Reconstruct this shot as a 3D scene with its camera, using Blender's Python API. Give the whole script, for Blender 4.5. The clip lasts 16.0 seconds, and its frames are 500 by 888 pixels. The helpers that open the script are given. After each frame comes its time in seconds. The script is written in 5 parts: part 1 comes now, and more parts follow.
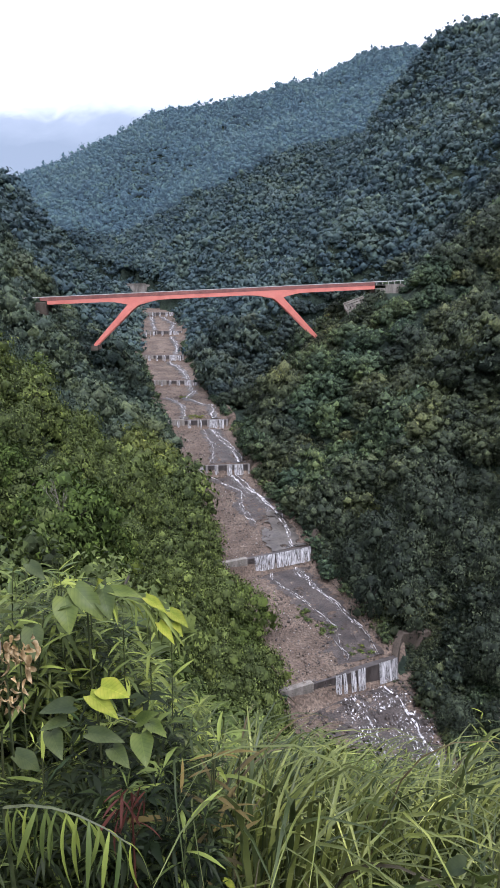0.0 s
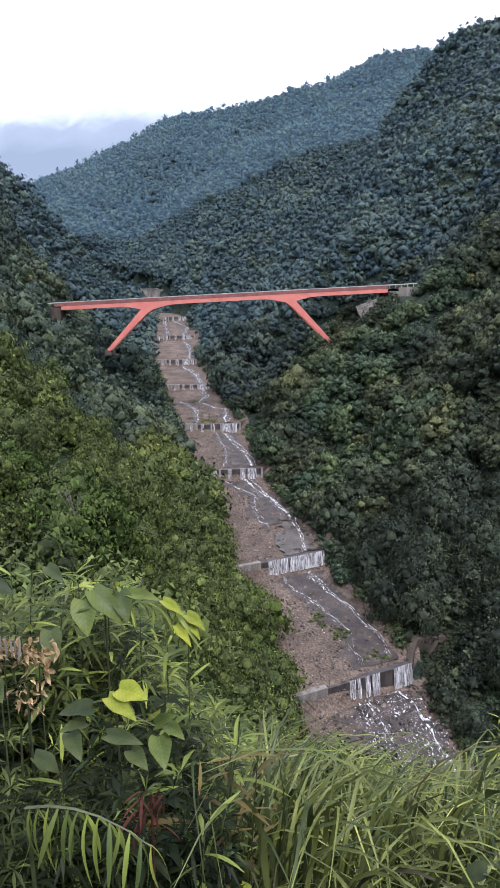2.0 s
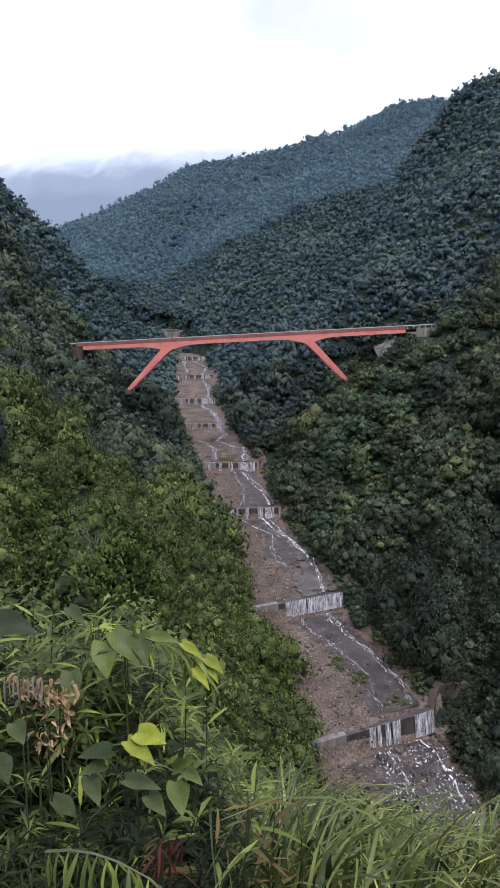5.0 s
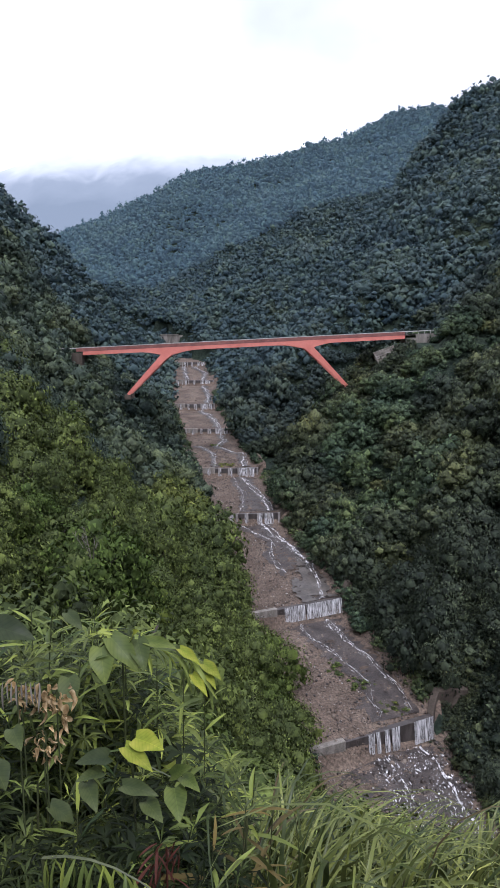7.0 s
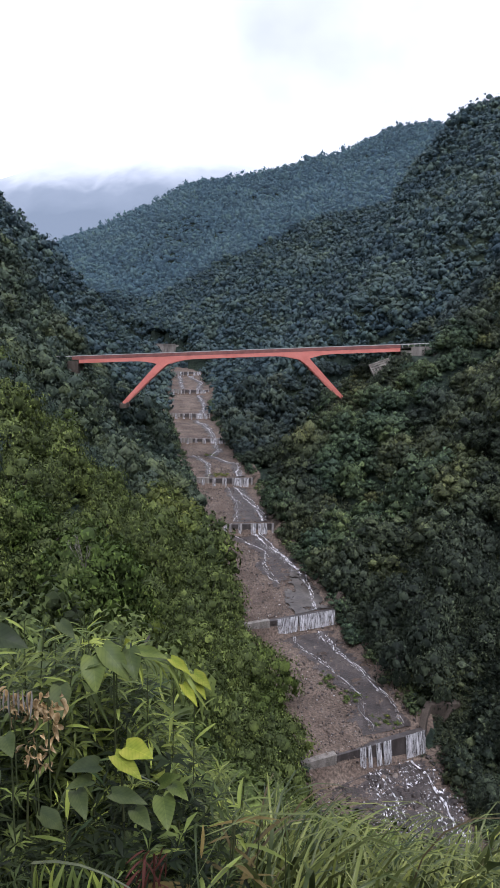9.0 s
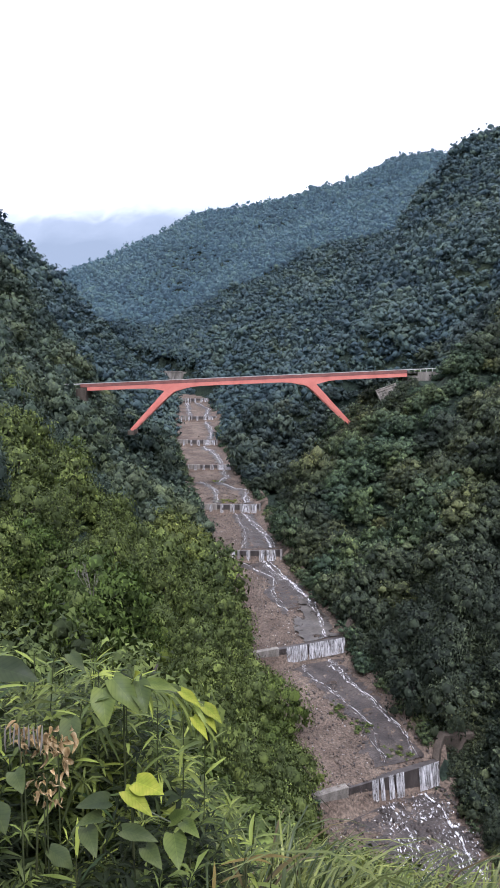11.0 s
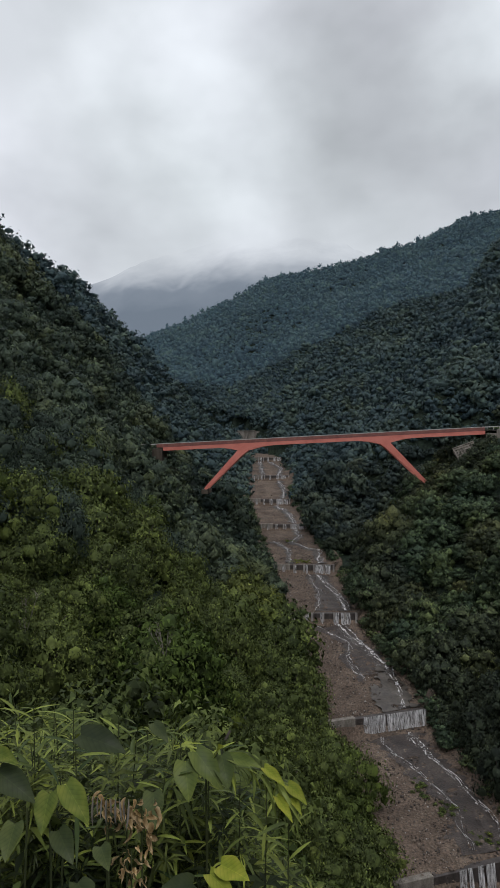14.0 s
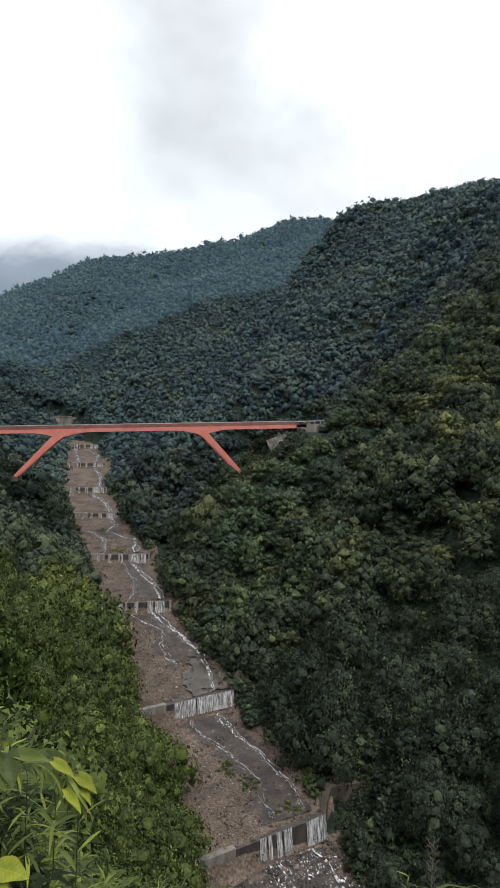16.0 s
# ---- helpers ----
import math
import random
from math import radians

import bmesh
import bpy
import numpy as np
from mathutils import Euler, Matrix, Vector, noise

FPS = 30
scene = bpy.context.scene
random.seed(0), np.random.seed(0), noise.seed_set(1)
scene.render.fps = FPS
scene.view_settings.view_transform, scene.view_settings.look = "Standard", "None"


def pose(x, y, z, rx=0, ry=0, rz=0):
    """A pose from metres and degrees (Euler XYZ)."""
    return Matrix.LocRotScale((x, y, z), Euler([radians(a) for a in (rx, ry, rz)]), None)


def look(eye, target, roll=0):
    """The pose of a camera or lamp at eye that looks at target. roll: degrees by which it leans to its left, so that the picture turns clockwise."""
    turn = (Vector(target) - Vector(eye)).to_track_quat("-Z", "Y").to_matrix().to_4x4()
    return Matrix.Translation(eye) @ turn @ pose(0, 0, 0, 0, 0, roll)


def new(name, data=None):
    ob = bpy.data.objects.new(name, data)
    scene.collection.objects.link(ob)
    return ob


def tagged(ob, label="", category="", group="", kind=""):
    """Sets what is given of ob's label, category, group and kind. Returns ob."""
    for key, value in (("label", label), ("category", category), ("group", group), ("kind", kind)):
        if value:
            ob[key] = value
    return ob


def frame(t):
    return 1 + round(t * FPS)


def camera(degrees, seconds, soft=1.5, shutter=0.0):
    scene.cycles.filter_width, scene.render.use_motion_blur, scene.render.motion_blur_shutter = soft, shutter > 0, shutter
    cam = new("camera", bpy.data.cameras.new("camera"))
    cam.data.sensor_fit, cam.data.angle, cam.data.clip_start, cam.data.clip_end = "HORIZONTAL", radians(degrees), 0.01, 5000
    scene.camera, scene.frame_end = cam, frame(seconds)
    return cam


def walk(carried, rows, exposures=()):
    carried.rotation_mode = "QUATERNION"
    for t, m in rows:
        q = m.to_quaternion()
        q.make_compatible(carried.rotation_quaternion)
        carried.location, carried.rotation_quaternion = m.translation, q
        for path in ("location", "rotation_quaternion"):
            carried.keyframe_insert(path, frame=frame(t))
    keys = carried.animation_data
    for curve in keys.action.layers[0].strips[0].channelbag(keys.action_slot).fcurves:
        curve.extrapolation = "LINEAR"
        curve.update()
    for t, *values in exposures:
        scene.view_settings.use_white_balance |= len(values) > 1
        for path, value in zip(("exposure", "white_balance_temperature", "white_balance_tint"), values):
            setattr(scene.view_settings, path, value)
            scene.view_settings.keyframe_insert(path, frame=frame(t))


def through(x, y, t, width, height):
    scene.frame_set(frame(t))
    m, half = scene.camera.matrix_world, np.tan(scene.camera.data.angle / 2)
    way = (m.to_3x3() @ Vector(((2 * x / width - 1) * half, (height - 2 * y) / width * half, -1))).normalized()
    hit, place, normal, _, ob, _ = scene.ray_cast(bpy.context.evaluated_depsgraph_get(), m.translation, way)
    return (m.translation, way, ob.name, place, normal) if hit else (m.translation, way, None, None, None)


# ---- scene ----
cam = camera(42.26, 16.0, soft=0.8)
PATH = [
    (0, 0, 0, 0, 77.464, -0, 0),
    (0.5, -0.005, -0.002, 0, 77.643, -0.014, 0.255),
    (1, -0.008, -0.005, 0, 77.593, 0.134, 0.684),
    (1.5, -0.01, -0.007, 0.002, 77.531, 0.407, 1.018),
    (2, -0.01, -0.005, -0.001, 77.813, 0.379, 1.102),
    (2.5, -0.012, -0.011, 0.004, 78.275, 0.307, 1.486),
    (3, -0.016, -0.022, 0.011, 79.465, 0.265, 2.42),
    (3.5, -0.018, -0.033, 0.018, 80.224, 0.303, 2.428),
    (4, -0.017, -0.041, 0.022, 80.922, 0.203, 2.641),
    (6.5, -0.01, -0.045, 0.025, 81.435, 0.468, 2.728),
    (7, -0.01, -0.049, 0.027, 81.739, 0.209, 2.688),
    (7.5, -0.01, -0.051, 0.029, 82.488, -0.167, 2.766),
    (8, -0.007, -0.059, 0.031, 82.711, 0.026, 2.755),
    (8.5, 0.006, -0.069, 0.031, 82.244, 0.029, 1.596),
    (9, -0.002, -0.084, 0.042, 82.646, -0.602, 2.332),
    (9.5, -0.002, -0.094, 0.052, 84.316, -0.338, 2.568),
    (12, -0.016, -0.097, 0.062, 85.556, -0.208, 3.67),
    (12.5, -0.027, -0.104, 0.077, 87.755, -0.193, 7.205),
    (13, -0.044, -0.099, 0.084, 89.321, -0.65, 9.81),
    (13.5, -0.038, -0.113, 0.085, 89.914, -0.234, 10.144),
    (14, -0.038, -0.114, 0.088, 90.167, 0.254, 9.36),
    (14.5, -0.022, -0.114, 0.085, 89.499, -0.665, 5.662),
    (15, -0.015, -0.11, 0.081, 88.782, -1.055, 3.089),
    (15.5, -0.009, -0.106, 0.08, 89.037, -1.038, 0.028),
    (16, 0.014, -0.107, 0.078, 89.371, -1.519, -6.533),
]
walk(cam, [(t, pose(x, y, z, rx, ry, rz)) for t, x, y, z, rx, ry, rz in PATH],
     exposures=[(0, 1.1, 5650, 22), (2, 1.05, 5650, 22), (4, 0.64, 5650, 22), (8.6, 0.66, 5650, 22), (9.5, 0.47, 5650, 22), (11.9, 1.34, 5650, 22), (13.5, 1.3, 5650, 22), (13.9, -0.38, 6100, 14), (14.4, -0.25, 6100, 14), (15, 0.12, 6150, 12), (16, 0.36, 6150, 12)])

# ---- world and light ----
world = bpy.data.worlds.new("overcast_sky")
scene.world = world
world.use_nodes = True
wn, wl = world.node_tree.nodes, world.node_tree.links
wbg = wn["Background"]
sky = wn.new("ShaderNodeTexSky")
sky.sky_type, sky.sun_disc = "NISHITA", False
sky.sun_elevation, sky.sun_rotation = radians(58), radians(200)
wco = wn.new("ShaderNodeTexCoord")
wmap = wn.new("ShaderNodeMapping")
wmap.inputs["Scale"].default_value = (1.0, 1.0, 1.6)
wl.new(wco.outputs["Generated"], wmap.inputs["Vector"])
wnoise = wn.new("ShaderNodeTexNoise")
wnoise.inputs["Scale"].default_value, wnoise.inputs["Detail"].default_value = 3.0, 4.5
wnoise.inputs["Roughness"].default_value = 0.5
wl.new(wmap.outputs["Vector"], wnoise.inputs["Vector"])
wramp = wn.new("ShaderNodeValToRGB")
wramp.color_ramp.elements[0].position, wramp.color_ramp.elements[0].color = 0.34, (7.8, 7.95, 7.9, 1)
wramp.color_ramp.elements[1].position, wramp.color_ramp.elements[1].color = 0.64, (11.8, 12.0, 11.9, 1)
wl.new(wnoise.outputs["Fac"], wramp.inputs["Fac"])
wmix = wn.new("ShaderNodeMix")
wmix.data_type = "RGBA"
wmix.inputs["Factor"].default_value = 0.94
wl.new(sky.outputs["Color"], wmix.inputs["A"])
wl.new(wramp.outputs["Color"], wmix.inputs["B"])
# broad cloud masses: heading, height and half width in degrees, brightness at the middle
wwarp = wn.new("ShaderNodeTexNoise")
wwarp.inputs["Scale"].default_value, wwarp.inputs["Detail"].default_value = 5.0, 5.0
wl.new(wco.outputs["Generated"], wwarp.inputs["Vector"])
wshift = wn.new("ShaderNodeVectorMath")
wshift.operation = "MULTIPLY_ADD"
wshift.inputs[1].default_value, wshift.inputs[2].default_value = (0.24, 0.24, 0.24), (-0.12, -0.12, -0.12)
wl.new(wwarp.outputs["Color"], wshift.inputs[0])
wdir = wn.new("ShaderNodeVectorMath")
wdir.operation = "ADD"
wl.new(wco.outputs["Generated"], wdir.inputs[0])
wl.new(wshift.outputs["Vector"], wdir.inputs[1])
cloud = wmix.outputs["Result"]
for head, high, wide, gain in ((5, 25, 17, 0.78), (-29, 34, 13, 0.82), (-22, 19, 12, 0.91), (27, 23, 9, 0.95), (17, 30, 11, 1.3), (-14, 29, 14, 1.12), (-8, 15, 20, 0.94)):
    centre_ = Vector((math.sin(radians(head)) * math.cos(radians(high)), math.cos(radians(head)) * math.cos(radians(high)), math.sin(radians(high))))
    gap_node, range_node, mix_node = wn.new("ShaderNodeVectorMath"), wn.new("ShaderNodeMapRange"), wn.new("ShaderNodeMix")
    gap_node.operation, range_node.interpolation_type = "DISTANCE", "SMOOTHSTEP"
    gap_node.inputs[1].default_value = centre_
    wl.new(wdir.outputs["Vector"], gap_node.inputs[0])
    wl.new(gap_node.outputs["Value"], range_node.inputs["Value"])
    range_node.inputs["From Min"].default_value, range_node.inputs["From Max"].default_value = 0.25 * radians(wide), radians(wide)
    range_node.inputs["To Min"].default_value, range_node.inputs["To Max"].default_value = 1.0, 0.0
    mix_node.data_type, mix_node.blend_type = "RGBA", "MULTIPLY"
    wl.new(range_node.outputs["Result"], mix_node.inputs["Factor"])
    wl.new(cloud, mix_node.inputs["A"])
    mix_node.inputs["B"].default_value = (gain * 0.985, gain, gain * 0.985, 1)
    cloud = mix_node.outputs["Result"]
wl.new(cloud, wbg.inputs["Color"])
wbg.inputs["Strength"].default_value = 0.1
sun_data = bpy.data.lights.new("sun", "SUN")
sun_data.energy, sun_data.angle, sun_data.color = 1.4, radians(18), (1.0, 0.96, 0.9)
sun = new("sun", sun_data)
sun.matrix_basis = look((0, 0, 300), (-60, 150, 0))


# ---- materials ----
def material(name, rough=0.8, metal=0.0):
    m = bpy.data.materials.new(name)
    m.use_nodes = True
    b = m.node_tree.nodes["Principled BSDF"]
    b.inputs["Roughness"].default_value, b.inputs["Metallic"].default_value = rough, metal
    return m, m.node_tree.nodes, m.node_tree.links, b


def noise_node(n, l, scale, detail=4.0, stretch=(1, 1, 1), space="Object"):
    co, mp, tx = n.new("ShaderNodeTexCoord"), n.new("ShaderNodeMapping"), n.new("ShaderNodeTexNoise")
    mp.inputs["Scale"].default_value = stretch
    l.new(co.outputs[space], mp.inputs["Vector"])
    l.new(mp.outputs["Vector"], tx.inputs["Vector"])
    tx.inputs["Scale"].default_value, tx.inputs["Detail"].default_value = scale, detail
    return tx.outputs["Fac"]


def ramp_node(n, l, fac, stops):
    r = n.new("ShaderNodeValToRGB")
    while len(r.color_ramp.elements) < len(stops):
        r.color_ramp.elements.new(0.5)
    for e, (p, c) in zip(r.color_ramp.elements, stops):
        e.position, e.color = p, (*c, 1)
    l.new(fac, r.inputs["Fac"])
    return r.outputs["Color"]


def blend(n, l, kind, fac, a, b):
    m = n.new("ShaderNodeMix")
    m.data_type, m.blend_type = "RGBA", kind
    for key, v in (("Factor", fac), ("A", a), ("B", b)):
        if isinstance(v, (int, float)):
            m.inputs[key].default_value = v
        elif isinstance(v, tuple):
            m.inputs[key].default_value = (*v, 1)
        else:
            l.new(v, m.inputs[key])
    return m.outputs["Result"]


def bump(n, l, b, fac, strength, distance):
    k = n.new("ShaderNodeBump")
    k.inputs["Strength"].default_value, k.inputs["Distance"].default_value = strength, distance
    l.new(fac, k.inputs["Height"])
    l.new(k.outputs["Normal"], b.inputs["Normal"])


def two_scale(name, dark, mid, light, big, small, rough=0.85, relief=0.3, dist=0.02, metal=0.0, stretch=(1, 1, 1), lo=0.62, hi=1.25):
    m, n, l, b = material(name, rough, metal)
    c1 = ramp_node(n, l, noise_node(n, l, big, 5, stretch), [(0.3, dark), (0.5, mid), (0.72, light)])
    small_n = noise_node(n, l, small, 3)
    c2 = ramp_node(n, l, small_n, [(0.3, (lo, lo, lo)), (0.7, (hi, hi, hi))])
    l.new(blend(n, l, "MULTIPLY", 0.8, c1, c2), b.inputs["Base Color"])
    bump(n, l, b, small_n, relief, dist)
    return m


def foliage(name, dark, mid, light, patch=0.06, rough=0.55, through=0.16, leaf=0.0, lo=0.4, hi=1.75, spread=0.2, haze_glow=None, gloss=0.08, grainy=0.5, shoots=False):
    """Leaves: hue varies from plant to plant by place, and from leaf to leaf; leaf: the grain of leafy masses, per metre."""
    m, n, l, b = material(name, rough)
    base = ramp_node(n, l, noise_node(n, l, patch, 2), [(0.32, dark), (0.5, mid), (0.68, light)])
    geo = n.new("ShaderNodeNewGeometry")
    per = ramp_node(n, l, geo.outputs["Random Per Island"], [(0.0, (lo, lo * 1.05, lo * 1.1)), (0.5, (0.86, 0.87, 0.88)), (0.8, (1.15, 1.14, 1.06)), (1.0, (hi, hi * 0.98, hi * 0.85))])
    col = blend(n, l, "MULTIPLY", 1.0, base, per)
    obj = n.new("ShaderNodeObjectInfo")
    col = blend(n, l, "MULTIPLY", 1.0, col, ramp_node(n, l, obj.outputs["Random"], [(0.0, (1 - spread, 1 - spread * 0.9, 1 - spread * 0.8)), (0.5, (1, 1, 1)), (1.0, (1 + spread, 1 + spread * 0.9, 1 + spread * 0.4))]))
    own = n.new("ShaderNodeAttribute")
    own.attribute_name = "tint"
    col = blend(n, l, "MULTIPLY", 1.0, col, ramp_node(n, l, own.outputs["Fac"], [(0.2, (0.5, 0.52, 0.55)), (0.6, (0.95, 0.95, 0.95)), (1.0, (2.3, 2.2, 1.9))] if shoots else [(0.0, (1, 1, 1)), (0.15, (1, 1, 1)), (0.2, (0.80, 0.84, 0.88)), (0.55, (1, 1, 1)), (0.86, (1.14, 1.12, 0.97)), (0.97, (1.26, 1.2, 0.93)), (1.0, (1.24, 1.12, 0.88))]))
    if leaf:
        fine = noise_node(n, l, leaf, 3)
        col = blend(n, l, "MULTIPLY", 1.0, col, ramp_node(n, l, fine, [(0.33, (1 - grainy, 1 - grainy, 1 - 0.9 * grainy)), (0.5, (1, 1, 1)), (0.66, (1 + grainy, 1 + grainy, 1 + 0.7 * grainy))]))
        bump(n, l, b, fine, 1.0, 0.5 / leaf)
    l.new(col, b.inputs["Base Color"])
    b.inputs["Specular IOR Level"].default_value = gloss
    tr, mx = n.new("ShaderNodeBsdfTranslucent"), n.new("ShaderNodeMixShader")
    l.new(col, tr.inputs["Color"])
    mx.inputs["Fac"].default_value = through
    l.new(b.outputs["BSDF"], mx.inputs[1])
    l.new(tr.outputs["BSDF"], mx.inputs[2])
    shader = mx.outputs["Shader"]
    if haze_glow:  # haze over the far backdrop, added as a glow of the leaves
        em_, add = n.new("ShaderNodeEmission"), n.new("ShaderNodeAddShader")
        em_.inputs["Color"].default_value = (*haze_glow, 1)
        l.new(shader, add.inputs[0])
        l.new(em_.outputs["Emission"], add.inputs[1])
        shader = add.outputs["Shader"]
    l.new(shader, n["Material Output"].inputs["Surface"])
    return m


M_SOIL = foliage("leafy_forest_floor", (0.025, 0.038, 0.029), (0.035, 0.050, 0.036), (0.046, 0.062, 0.039), 0.05, 0.8, 0.0, leaf=1.1)
M_FOREST = foliage("broadleaf_canopy", (0.037, 0.049, 0.038), (0.055, 0.069, 0.046), (0.089, 0.099, 0.052), 0.05, leaf=2.0)
M_UPPER = foliage("upper_slope_leaves", (0.045, 0.065, 0.056), (0.066, 0.090, 0.066), (0.099, 0.121, 0.075), 0.05, leaf=1.6, lo=0.6, hi=1.35, grainy=0.35)
# far ridge: haze painted on, both as bluer leaves and as a glow
M_RIDGE_HAZE = foliage("far_woods_haze", (0.048, 0.088, 0.103), (0.054, 0.095, 0.106), (0.063, 0.104, 0.109), 0.02, leaf=0.5, lo=0.88, hi=1.1, grainy=0.12, haze_glow=(0.019, 0.0275, 0.035))
M_BARK = two_scale("bark", (0.03, 0.024, 0.018), (0.06, 0.05, 0.04), (0.1, 0.085, 0.07), 2, 14, 0.95, 0.6, 0.03, stretch=(1, 1, 0.2))
M_GRAVEL = two_scale("river_gravel", (0.070, 0.049, 0.034), (0.112, 0.081, 0.058), (0.162, 0.122, 0.089), 0.16, 2.6, 0.9, 1.0, 0.3, lo=0.35, hi=1.7)
M_STONE = two_scale("river_stone", (0.095, 0.072, 0.055), (0.150, 0.116, 0.089), (0.240, 0.199, 0.157), 0.4, 3, 0.85, 0.4, 0.05)
M_CONC = two_scale("weathered_concrete", (0.10, 0.088, 0.072), (0.2, 0.18, 0.15), (0.32, 0.29, 0.25), 0.5, 5, 0.9, 0.3, 0.03, stretch=(1, 1, 0.35))
M_WET = two_scale("wet_concrete", (0.030, 0.024, 0.021), (0.052, 0.043, 0.038), (0.09, 0.077, 0.068), 0.8, 5, 0.5, 0.3, 0.03, stretch=(1, 1, 0.3))
M_PIER = two_scale("pale_concrete", (0.16, 0.145, 0.13), (0.27, 0.25, 0.23), (0.40, 0.375, 0.35), 0.7, 5, 0.9, 0.3, 0.03, stretch=(1, 1, 0.3))
M_FALL = two_scale("white_water", (0.30, 0.29, 0.28), (0.55, 0.54, 0.53), (0.85, 0.84, 0.83), 2.5, 12, 0.4, 0.5, 0.05, stretch=(1, 1, 0.12))
M_STREAM = two_scale("stream_water", (0.28, 0.27, 0.26), (0.58, 0.57, 0.56), (0.88, 0.87, 0.86), 1.6, 7, 0.65, 0.6, 0.06)
M_RED = two_scale("vermilion_steel_paint", (0.60, 0.175, 0.13), (0.70, 0.22, 0.165), (0.74, 0.26, 0.20), 0.25, 3, 0.5, 0.03, 0.01, lo=0.93, hi=1.05)
M_PARAPET = two_scale("brownish_red_parapet", (0.20, 0.075, 0.06), (0.26, 0.10, 0.08), (0.32, 0.13, 0.10), 0.5, 4, 0.6, 0.1, 0.01)
M_RAIL = two_scale("galvanised_rail", (0.4, 0.38, 0.36), (0.55, 0.53, 0.5), (0.65, 0.63, 0.6), 1, 8, 0.5, 0.1, 0.01)
M_ROAD = two_scale("asphalt", (0.04, 0.04, 0.042), (0.055, 0.055, 0.056), (0.07, 0.07, 0.07), 0.4, 12, 0.9, 0.3, 0.01)
M_GRASS = foliage("silvergrass_blade", (0.050, 0.063, 0.016), (0.105, 0.125, 0.035), (0.200, 0.218, 0.075), 3.5, 0.34, 0.06, spread=0.75, gloss=0.2, lo=0.2, hi=2.0)

M_SCRUB = foliage("olive_green_leaves", (0.068, 0.091, 0.035), (0.105, 0.133, 0.042), (0.155, 0.172, 0.048), 0.05, leaf=2.2)
M_SHOULDER = foliage("shoulder_leaves", (0.042, 0.066, 0.048), (0.060, 0.087, 0.055), (0.090, 0.114, 0.062), 0.05, leaf=1.6)
M_LIME = foliage("yellow_green_leaves", (0.070, 0.099, 0.028), (0.088, 0.118, 0.030), (0.112, 0.139, 0.034), 0.2, leaf=2.5, grainy=0.35)
M_ROUND = foliage("round_tree_leaves", (0.060, 0.092, 0.024), (0.076, 0.112, 0.027), (0.098, 0.134, 0.031), 0.2, leaf=2.5, grainy=0.35)
M_BUSH = foliage("mid_green_leaves", (0.081, 0.114, 0.036), (0.120, 0.156, 0.044), (0.178, 0.210, 0.055), 0.4, leaf=4.0)
# hillside: distance haze is painted in as a bluer leaf green
M_HILL_HAZE = foliage("hillside_leaves_haze", (0.045, 0.071, 0.084), (0.057, 0.088, 0.101), (0.076, 0.108, 0.110), 0.025, leaf=0.8, lo=0.82, hi=1.14, grainy=0.15)
# gully: a weaker haze blue painted into the leaves
M_GULLY_HAZE = foliage("gully_leaves_haze", (0.041, 0.060, 0.062), (0.055, 0.075, 0.075), (0.079, 0.097, 0.084), 0.03, leaf=1.2, lo=0.7, hi=1.25, grainy=0.35)
M_LANCE = foliage("narrow_leaf_green", (0.088, 0.117, 0.031), (0.135, 0.169, 0.042), (0.216, 0.244, 0.060), 2.0, 0.38, 0.1, spread=0.8, gloss=0.12)
M_LANCE_PALE = foliage("narrow_leaf_pale", (0.132, 0.167, 0.033), (0.186, 0.220, 0.043), (0.254, 0.274, 0.059), 2.0, 0.4, 0.14, spread=0.5, gloss=0.14)
M_UNDER = foliage("undergrowth_leaf", (0.029, 0.043, 0.013), (0.056, 0.075, 0.020), (0.110, 0.132, 0.031), 2.0, 0.42, 0.1, lo=0.4, hi=1.7, gloss=0.14, shoots=True)
M_BROAD = foliage("broad_leaf_green", (0.050, 0.074, 0.019), (0.077, 0.103, 0.025), (0.109, 0.135, 0.034), 14.0, 0.4, 0.12, spread=0.35, gloss=0.14)
M_BROAD_DULL = foliage("broad_leaf_dull", (0.030, 0.044, 0.017), (0.045, 0.060, 0.022), (0.065, 0.081, 0.030), 14.0, 0.45, 0.12, spread=0.5, gloss=0.14)
M_YELLOW = foliage("yellowing_leaf", (0.15, 0.19, 0.022), (0.22, 0.25, 0.030), (0.29, 0.29, 0.045), 18.0, 0.45, 0.15)
M_YELLOWISH = foliage("yellow_green_leaf", (0.075, 0.105, 0.022), (0.115, 0.148, 0.028), (0.17, 0.19, 0.038), 18.0, 0.45, 0.15)
M_MAROON = foliage("withered_red_leaf", (0.040, 0.015, 0.011), (0.070, 0.024, 0.018), (0.11, 0.048, 0.030), 9.0, 0.6, 0.08)
# near undergrowth: the shade of the gaps is painted into a darker green
M_UNDER_SHADE = foliage("undergrowth_leaf_painted_shade", (0.007, 0.012, 0.005), (0.013, 0.019, 0.007), (0.022, 0.030, 0.010), 2.0, 0.45, 0.08, lo=0.35, hi=2.0)
M_STRAW = foliage("straw_blade", (0.048, 0.037, 0.021), (0.080, 0.064, 0.037), (0.128, 0.108, 0.068), 2.0, 0.6, 0.1, spread=0.5)
M_DRY = foliage("withered_leaf", (0.15, 0.095, 0.042), (0.34, 0.235, 0.115), (0.56, 0.44, 0.27), 14.0, 0.75)
M_RUSSET = foliage("russet_leaf", (0.060, 0.044, 0.018), (0.098, 0.076, 0.027), (0.14, 0.12, 0.042), 6.0, 0.5, 0.08, spread=0.5)
